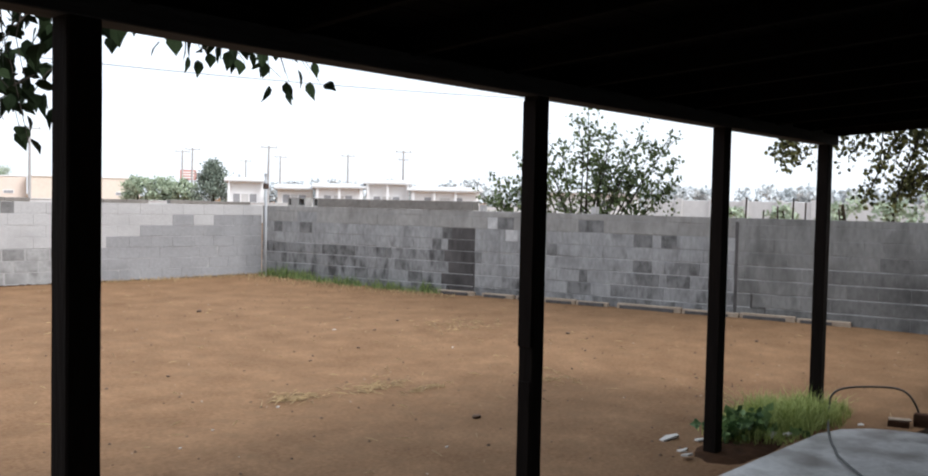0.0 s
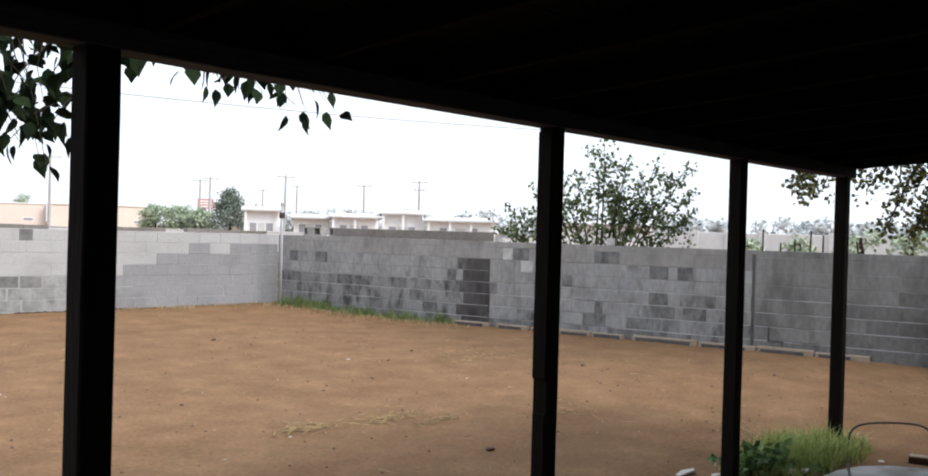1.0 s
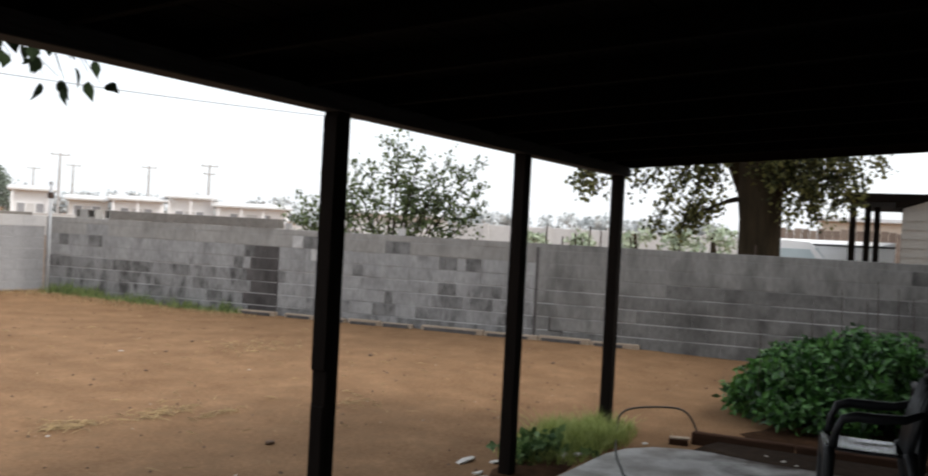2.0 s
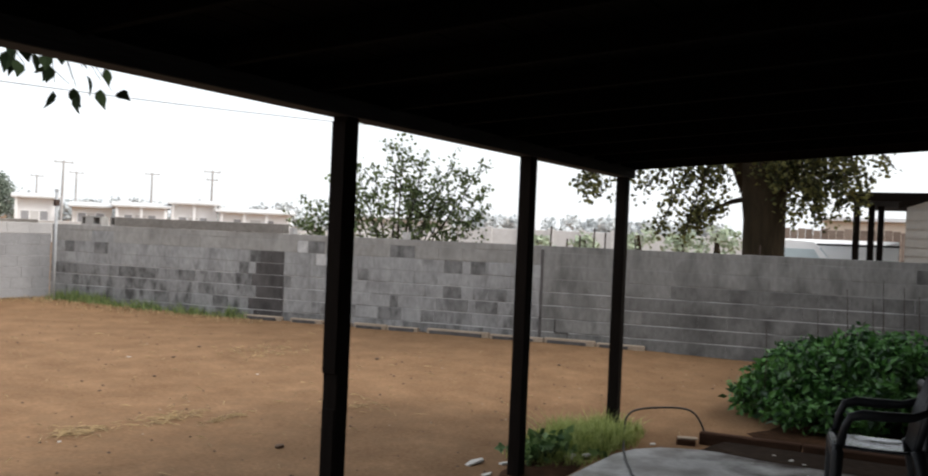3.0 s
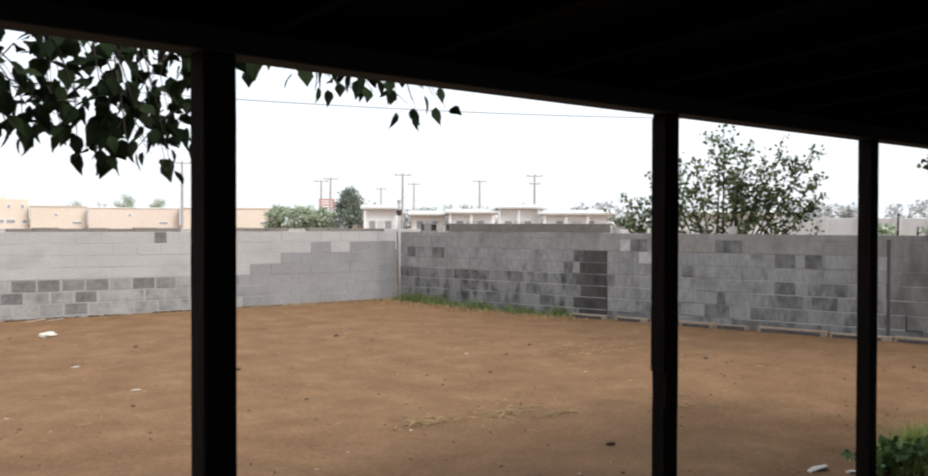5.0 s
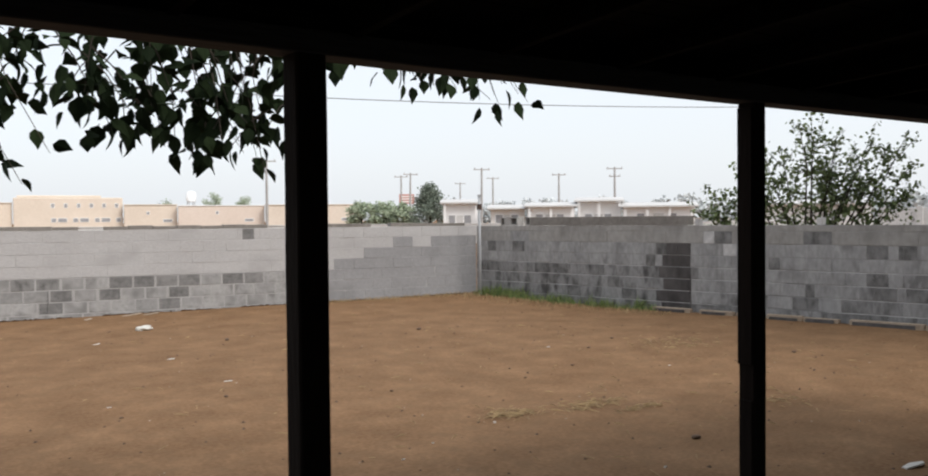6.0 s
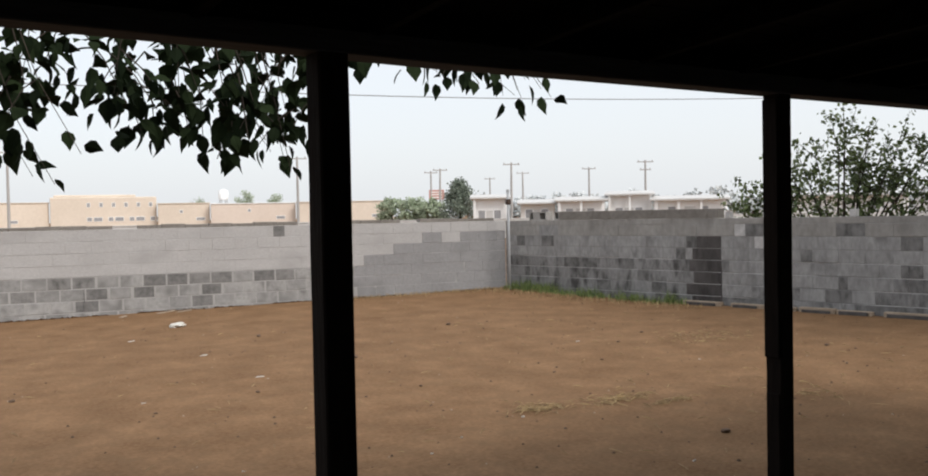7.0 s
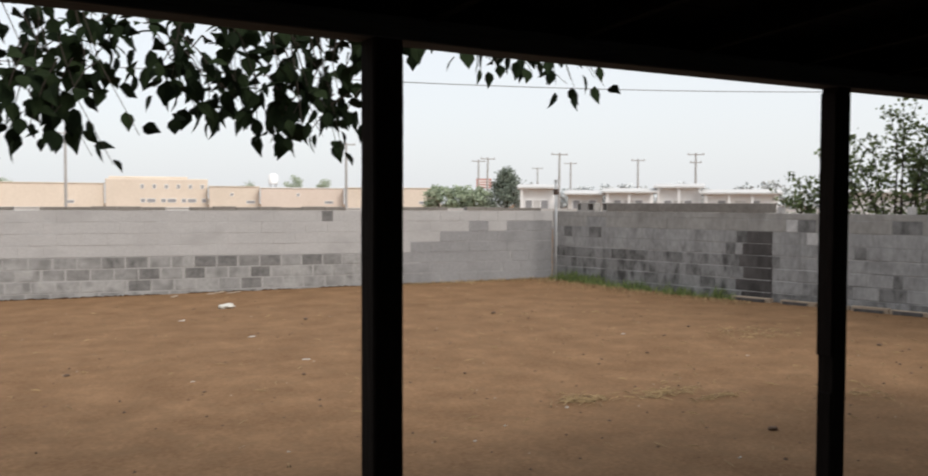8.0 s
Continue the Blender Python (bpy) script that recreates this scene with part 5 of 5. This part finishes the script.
s = Shape().add(hv, [(i * 5 + j, i * 5 + j + 1, (i + 1) * 5 + j + 1, (i + 1) * 5 + j) for i in range(sec - 1) for j in range(4)] +
                [(i * 5, (i + 1) * 5, (i + 1) * 5 + 4, i * 5 + 4) for i in range(sec - 1)] + [(4, 3, 2, 1, 0)])
part("hull", s, M_WHITE, bo)
dv = []
for i in range(sec):
    x, w, zt = hv[i * 5 + 4][0], hv[i * 5 + 4][1], hv[i * 5][2] + 0.004
    dv += [(x, -w, zt), (x, -w * 0.55, zt + 0.14), (x, w * 0.55, zt + 0.14), (x, w, zt)]
part("deck", Shape().add(dv, [(i * 4 + j, (i + 1) * 4 + j, (i + 1) * 4 + j + 1, i * 4 + j + 1) for i in range(sec - 1) for j in range(3)] + [(0, 1, 2, 3), (sec * 4 - 1, sec * 4 - 2, sec * 4 - 3, sec * 4 - 4)]), M_WHITE, bo, "crowned white deck")
part("rub_rail", Shape().tube([hv[i * 5] for i in range(sec)] + [hv[i * 5 + 4] for i in range(sec - 1, -1, -1)], 0.03, 6), M_TYRE, bo, "dark rub rail")
part("trailer_frame", Shape().box((-1.6, -0.5, 0.5), (2.2, 0.5, 0.62)).box((-0.3, -0.85, 0.3), (0.0, 0.85, 0.5)).box((-0.6, -0.05, 0.6), (1.0, 0.05, 0.9)), M_RUST, bo)
for y in (-0.9, 0.9):
    part("wheel", Shape().tube([(-0.15, y - 0.1, 0.3), (-0.15, y + 0.1, 0.3)], 0.3, 14), M_TYRE, bo)
fe = thing("board_fence", "brown wooden board fence behind the parked vehicles", "fence")
for i in range(25):
    y = 7.4 - 0.3 * i
    part("board", Shape().box((39.9, y - 0.14, 0), (39.95, y + 0.14, 2.42 + 0.05 * math.sin(i * 2.3))), M_FENCE, fe)
for z in (0.6, 1.9):
    part("rail", Shape().box((39.96, 0.1, z - 0.05), (40.04, 7.55, z + 0.05)), M_FENCE, fe)
tw = thing("tan_outbuilding", "small tan stucco outbuilding with pale flat roof", "outbuilding")
part("wall", Shape().box((44, -3, 0), (50, 6.2, 2.9), cut=0.05), M_ADOBE, tw)
part("roof", Shape().box((43.6, -3.4, 2.9), (50.4, 6.6, 3.1), cut=0.03), M_WHITE, tw)


# ---- block walls ----
def block_mesh(name, w, h, mat, seed):
    """A concrete block: face with cut edges and slightly uneven corners, full depth behind."""
    r = random.Random(seed)
    s = Shape()
    j = lambda: r.uniform(-0.003, 0.003)
    x, z = w / 2, h / 2
    f = [(a * (x - 0.002) + j() * 0.4, j() * 0.4, b * (z - 0.005) + j()) for a, b in ((-1, -1), (1, -1), (1, 1), (-1, 1))]
    m = [(a * x, 0.004, b * z) for a, b in ((-1, -1), (1, -1), (1, 1), (-1, 1))]
    q = [(a * x, 0.192, b * z) for a, b in ((-1, -1), (1, -1), (1, 1), (-1, 1))]
    faces = [(0, 1, 2, 3)]
    for k0 in (0, 4):
        faces += [(k0 + (i + 1) % 4, k0 + i, k0 + 4 + i, k0 + 4 + (i + 1) % 4) for i in range(4)]
    faces.append((11, 10, 9, 8))
    return s.add(f + m + q, faces).mesh(name, mat)


MESHES = {}


def block(parent, o, d, n, s0, s1, z0, z1, mat, name="block", lift=0.0, joint=0.011, perpend=0.005):
    w, h = round(s1 - s0 - perpend, 3), round(z1 - z0 - joint, 3)
    key = (w, h, mat.name, random.randrange(3))
    if key not in MESHES:
        MESHES[key] = block_mesh(name, w, h, mat, len(MESHES))
    p = o + d * (s0 + s1) / 2 + n * (lift + random.uniform(-0.002, 0.004)) + Vector((0, 0, (z0 + z1) / 2))
    ob = new(name, MESHES[key])
    xa = d if d.cross(-n).z > 0 else -d
    rot = Matrix((xa, -n, Vector((0, 0, 1)))).transposed().to_4x4()
    ob.parent = parent
    ob.matrix_basis = Matrix.Translation(p) @ rot @ pose(0, 0, 0, random.uniform(-0.3, 0.3), 0, random.uniform(-0.25, 0.25))
    return ob


def joined_blocks(parent, o, d, n, rows, mat, label):
    """The stretch of wall that lies out of the way: the same blocks in one mesh."""
    sh = Shape()
    xa = d if d.cross(-n).z > 0 else -d
    rot = Matrix((xa, -n, Vector((0, 0, 1)))).transposed().to_4x4()
    for s0, s1, z0, z1 in rows:
        m = Matrix.Translation(o + d * (s0 + s1) / 2 + Vector((0, 0, (z0 + z1) / 2))) @ rot
        sh.box((-(s1 - s0) / 2 + 0.005, 0, -(z1 - z0) / 2 + 0.005), ((s1 - s0) / 2 - 0.005, 0.19, (z1 - z0) / 2 - 0.005), m)
    return tagged(part("far_blocks", sh, mat, parent, label), kind="stuff")


def wall_core(o, d, n, a, b, z0, z1, inset=0.007, depth=0.185):
    sh = Shape()
    p = [o + d * s + n * -t for s in (a, b) for t in (inset, depth)]
    v = [(q.x, q.y, z) for z in (z0, z1) for q in p]
    return sh.add(v, [(0, 1, 3, 2), (4, 6, 7, 5), (0, 4, 5, 1), (2, 3, 7, 6), (0, 2, 6, 4), (1, 5, 7, 3)])


random.seed(11)
wall_r = thing("wall_right", "grey concrete block garden wall, stained and patched, with pale joints", "block wall", kind="structure")
part("mortar", wall_core(RW_O, RW_D, RW_N, -0.2, 24, -0.1, 0.99, 0.005), M_MORTAR, wall_r, "pale recessed mortar joints")
part("upper_mortar", wall_core(RW_O, RW_D, RW_N, -0.2, 24, 0.992, 1.49, 0.003), M_MORTAR_GREY, wall_r, "grey flush mortar joints")
LAST = 14.4
far_rows = []
# dark damp patches in the courses: course, from, to
SOOT = (4.1, 4.0, 4.14, 4.05, 4.12, 4.2)
DARKS = ((6, 6.57, 7.0), (6, 5.1, 5.42), (6, 0.7, 1.18), (5, 7.5, 7.8), (5, 7.94, 8.18), (5, 0.1, 0.32), (5, 0.76, 1.06), (4, 6.02, 6.18), (4, 3.78, 3.98),
         (3, 7.5, 7.8), (3, 8.24, 8.54), (3, 0.08, 0.36), (3, 1.32, 1.58), (3, 1.68, 2.1), (3, 2.74, 2.92), (2, 6.6, 6.74), (2, 8.04, 8.4),
         (2, 7.6, 7.92), (2, 1.62, 1.84), (2, 2.97, 3.24), (2, 0.3, 0.44), (2, 0.7, 0.9), (1, 6.38, 6.8), (1, 7.14, 7.36), (1, 2.1, 2.4), (1, 3.3, 3.6))
for k in range(8):
    z0, z1 = (0.2 * k, 0.2 * k + 0.2) if k < 7 else (1.4, 1.5)
    off = 0.0 if k % 2 == 0 else 0.2
    s0 = -0.2
    i = 0
    while s0 < 23.8:
        s1 = s0 + (0.4 if i or not off else 0.2)
        if s1 <= LAST + 0.01:
            marks = [c for kk, a, b in DARKS if kk == k for c in (a, b)] + ([SOOT[k], 4.66] if z0 < 1.15 else []) + ([4.9, 5.09] if k == 6 else [5.25, 5.48] if k == 5 else [])
            cuts = sorted({s0, s1} | {c for c in marks if s0 + 0.03 < c < s1 - 0.03} | {c for c in (9.06, 9.10) if s0 < c < s1})
            for a, b in zip(cuts, cuts[1:]):
                if b - a < 0.03 or (9.05 < a and b < 9.11):
                    continue
                mid = (a + b) / 2
                if z0 < 1.15 and SOOT[k] < mid < 4.66:
                    mat = M_STAIN_SHADE
                elif any(kk == k and p - 0.04 < mid < q + 0.04 for kk, p, q in DARKS):
                    mat = M_BLOCK if k == 6 and mid < 2 else M_BLOCK_DARK
                elif (k == 6 and 4.9 < mid < 5.09) or (k == 5 and 5.25 < mid < 5.48):
                    mat = M_BLOCK_WHITE
                elif a > 9.08:
                    mat = M_BLOCK_OLD_DARK if (k in (1, 2, 3) and mid > 10.5) or (k == 0 and mid > 9.6) or (k == 4 and mid > 11.2) else M_BLOCK_OLD_SHADED
                elif 3.85 < mid < 4.9 and k < 6 and random.random() < 0.3:
                    mat = M_BLOCK_DARK
                elif k == 0 and 2 < mid:
                    mat = random.choice((M_BLOCK_DAMP, M_BLOCK_DAMP, M_BLOCK_DARK))
                elif k < 4 and (mid < 4.1 or random.random() < (0.45 if k < 3 else 0.15)):
                    mat = M_BLOCK_DAMP
                else:
                    mat = M_BLOCK_TOP if k >= 6 else M_BLOCK
                block(wall_r, RW_O, RW_D, RW_N, a, b, z0, z1, mat, joint=0.013 if k < 5 else 0.004, perpend=0.0015)
        else:
            far_rows.append((s0, s1, z0, z1))
        s0 = s1
        i += 1
joined_blocks(wall_r, RW_O, RW_D, RW_N, far_rows, M_BLOCK_OLD_DARK, "grey concrete blocks")
s0 = 1.215
while s0 < 4.6:
    block(wall_r, RW_O, RW_D, RW_N, s0, min(s0 + 0.4, 4.62), 1.5, 1.66, M_CAP, "top_block", 0.004, 0.004, 0.002)
    s0 += 0.4
# hollow blocks left standing on the wall near the corner, laid on their sides with the cores towards the yard
for s0, cores in ((0.45, ((0.025, 0.09), (0.27, 0.41))), (1.09, ((0.02, 0.1),))):
    e = Shape()
    m = Matrix.Translation(RW_O + RW_D * s0 + Vector((0, 0, 1.5))) @ Matrix((RW_D, -RW_N, Vector((0, 0, 1)))).transposed().to_4x4()
    L = 0.44 if s0 < 0.9 else 0.12
    e.box((0, 0.0, 0.002), (L, 0.19, 0.022), m).box((0, 0.0, 0.142), (L, 0.19, 0.163), m).box((0, 0.17, 0.0225), (L, 0.19, 0.1415), m)
    solid = 0.0
    for c0, c1 in cores + ((L, L),):
        if c0 - solid > 0.005:
            e.box((solid, 0.001, 0.0225), (c0, 0.169, 0.1415), m)
        solid = c1
    tagged(part("hollow_block", e, M_BLOCK_TOP), "weathered hollow concrete block lying loose on the wall", "concrete block", "loose blocks on the wall")
for s0 in (4.78, 6.82):
    m = Matrix.Translation(RW_O + RW_D * s0 + RW_N * -0.06 + Vector((0, 0, 1.5)))
    tagged(part("half_brick", Shape().box((-0.05, -0.05, 0), (0.05, 0.05, 0.11), m, 0.006), M_BLOCK_WHITE), "small pale brick piece standing on the wall", "brick", "loose bricks on the wall")
# strip footing along the wall's foot, broken and half buried
random.seed(5)
# dark strip fills the open joint in place of the shade inside it
gap = wall_core(RW_O, RW_D, RW_N, 9.052, 9.103, -0.05, 1.44, -0.002, 0.02)
part("open_joint", gap, M_STAIN_SHADE, wall_r, "dark open control joint")
crk = Shape()
for a, b, z0, z1 in ((9.30, 9.32, 0.2, 0.4), (9.30, 9.52, 0.19, 0.205), (9.50, 9.52, 0.0, 0.2), (4.655, 4.668, 0.0, 0.7)):
    w = wall_core(RW_O + RW_N * 0.012, RW_D, RW_N, a, b, z0, z1, 0.0, 0.03)
    crk.add(w.v, w.f)
part("crack", crk, M_STAIN_SHADE, wall_r, "dark stepped crack")
foot = thing("wall_footing", "pale concrete footing strip, cracked and half buried", "footing", kind="structure")
s0 = 4.0
while s0 < 10.3:
    L = random.uniform(0.5, 1.1)
    m = Matrix.Translation(RW_O + RW_D * (s0 + L / 2) + RW_N * random.uniform(0.06, 0.09)) @ Matrix.Rotation(math.atan2(RW_D.y, RW_D.x) + random.uniform(-0.02, 0.02), 4, "Z")
    part("footing_piece", Shape().box((-L / 2, -0.045, 0.0), (L / 2 - random.choice((0.02, 0.05, 0.16)), 0.05, random.uniform(0.105, 0.125)), m, 0.008), M_FOOTING, foot)
    # proud dark strip standing in for the undercut's shadow
    part("footing_gap", Shape().box((-L / 2 + 0.05, -0.062 - random.uniform(0, 0.01), 0.0), (L / 2 - random.uniform(0.05, 0.3), -0.04, random.uniform(0.082, 0.1)), m), M_STAIN_SHADE, foot, "dark strip painted as the undercut shadow under the footing")
    s0 += L

random.seed(21)
wall_l = thing("wall_left", "pale grey concrete block wall with rough darker lower courses", "block wall", kind="structure")
part("mortar", wall_core(LW_O, LW_D, LW_N, 0.0, 20, 0.702, 1.5, 0.003), M_MORTAR_LEFT, wall_l, "worn grey mortar joints")
part("lower_mortar", wall_core(LW_O, LW_D, LW_N, 0.0, 20, -0.1, 0.7, 0.003), M_MORTAR_LOW, wall_l, "pale wide mortar joints")


# darker blocks of the three rough lower courses, counted from the corner, and how those courses start
LOW_DARK = ({15, 20}, {14, 17, 19, 22}, {11, 12, 14, 15, 16, 17, 20, 21})
LOW_START = (0.1, 0.32, 0.14)


def left_mat(x, k, i):
    stair = [7.7, 7.7, 7.7, 7.9, 8.45, 9.0, 99][k]
    if x > stair:
        return M_BLOCK_PALE if (k == 5 and 9.45 < x < 9.76) else M_BLOCK_MID
    if k < 3:
        return M_BLOCK_DARK if (i, k) in ((20, 2), (21, 2)) else M_BLOCK_LOW_DARK if i in LOW_DARK[k] else M_BLOCK_LOW
    if k == 3 and 7.2 < x < 7.9 and random.random() < 0.5:
        return M_BLOCK_LOW
    return M_BLOCK_PALE


s0 = 3.6
while s0 < 10.8:
    block(wall_l, LW_O, LW_D, LW_N, s0, s0 + 0.38, -0.1, 0.1, M_BLOCK_LOW, "foot_block", joint=0.014, perpend=0.03)
    s0 += 0.38
far_rows = []
for k in range(7):
    z0 = 0.1 + 0.2 * k
    s0, i = 0.0, -1 if k < 3 else 0
    while s0 < 19.8:
        s1 = s0 + ((LOW_START[k] if i < 0 else 0.38) if k < 3 else 0.4 if i or k % 2 == 0 else 0.2)
        x = 10.9 - 0.9858 * (s0 + s1) / 2
        rough = k < 3 and x < 7.7
        if s1 < 10.9:
            if k == 6 and 4.5 < (s0 + s1) / 2 < 4.7:
                for a, b, mt in ((s0, s0 + 0.1, M_BLOCK_PALE), (s0 + 0.1, s0 + 0.31, M_BLOCK_LOW_DARK), (s0 + 0.31, s1, M_BLOCK_PALE)):
                    block(wall_l, LW_O, LW_D, LW_N, a, b, z0, z0 + 0.2, mt, joint=0.005)
            else:
                block(wall_l, LW_O, LW_D, LW_N, s0, s1, z0, z0 + 0.2, left_mat(x, k, i), joint=0.014 if rough else 0.002 if k < 6 and x > 7.9 else 0.005, perpend=random.choice((0.02, 0.03, 0.05)) if rough else 0.002)
        else:
            far_rows.append((s0, s1, z0, z0 + 0.2))
        s0, i = s1, i + 1
joined_blocks(wall_l, LW_O, LW_D, LW_N, far_rows, M_BLOCK_PALE, "pale concrete blocks")
far_rows, s0 = [], 0.25
while s0 < 19.6:
    L = 0.4
    if s0 < 10.9:
        if random.random() < 0.94:
            block(wall_l, LW_O, LW_D, LW_N, s0, s0 + L, 1.5, 1.5 + random.choice((0.065, 0.075, 0.08)), M_CAP, "cap_block", 0.006)
    else:
        far_rows.append((s0, s0 + L, 1.5, 1.57))
    s0 += L
joined_blocks(wall_l, LW_O, LW_D, LW_N, far_rows, M_CAP, "brownish cap blocks")
# low dark heaps in a thin uneven line along the wall's foot
random.seed(77)
ridge = Shape()
for i in range(260):
    d = 10.5 * i / 260
    if noise.noise((d * 1.3, 0, 2)) < -0.22:
        continue
    q = LW_O + LW_D * d + LW_N * random.uniform(0.0, 0.025)
    w, h, z = random.uniform(0.03, 0.06), random.uniform(0.012, 0.035), ground_z(q.x, q.y) - 0.004
    e = [q + LW_D * -w, q + LW_N * random.uniform(0.02, 0.05), q + LW_D * w, q + LW_N * -0.01]
    ridge.add([(u.x, u.y, z) for u in e] + [(q.x, q.y, z + h)], [(0, 1, 4), (1, 2, 4), (2, 3, 4), (3, 0, 4)])
tagged(part("soil_line", ridge, M_SOIL), "thin dark uneven line along the wall's foot", "soil", kind="stuff")
# thin crack that steps down through the lower courses
cr = Shape()
p0 = LW_O + LW_D * 7.93 + LW_N * 0.008
cr.box((p0.x - 0.007, p0.y - 0.006, 0.12), (p0.x + 0.007, p0.y + 0.004, 0.5))
part("crack", cr, M_BLOCK_DARK, wall_l, "dark vertical crack")
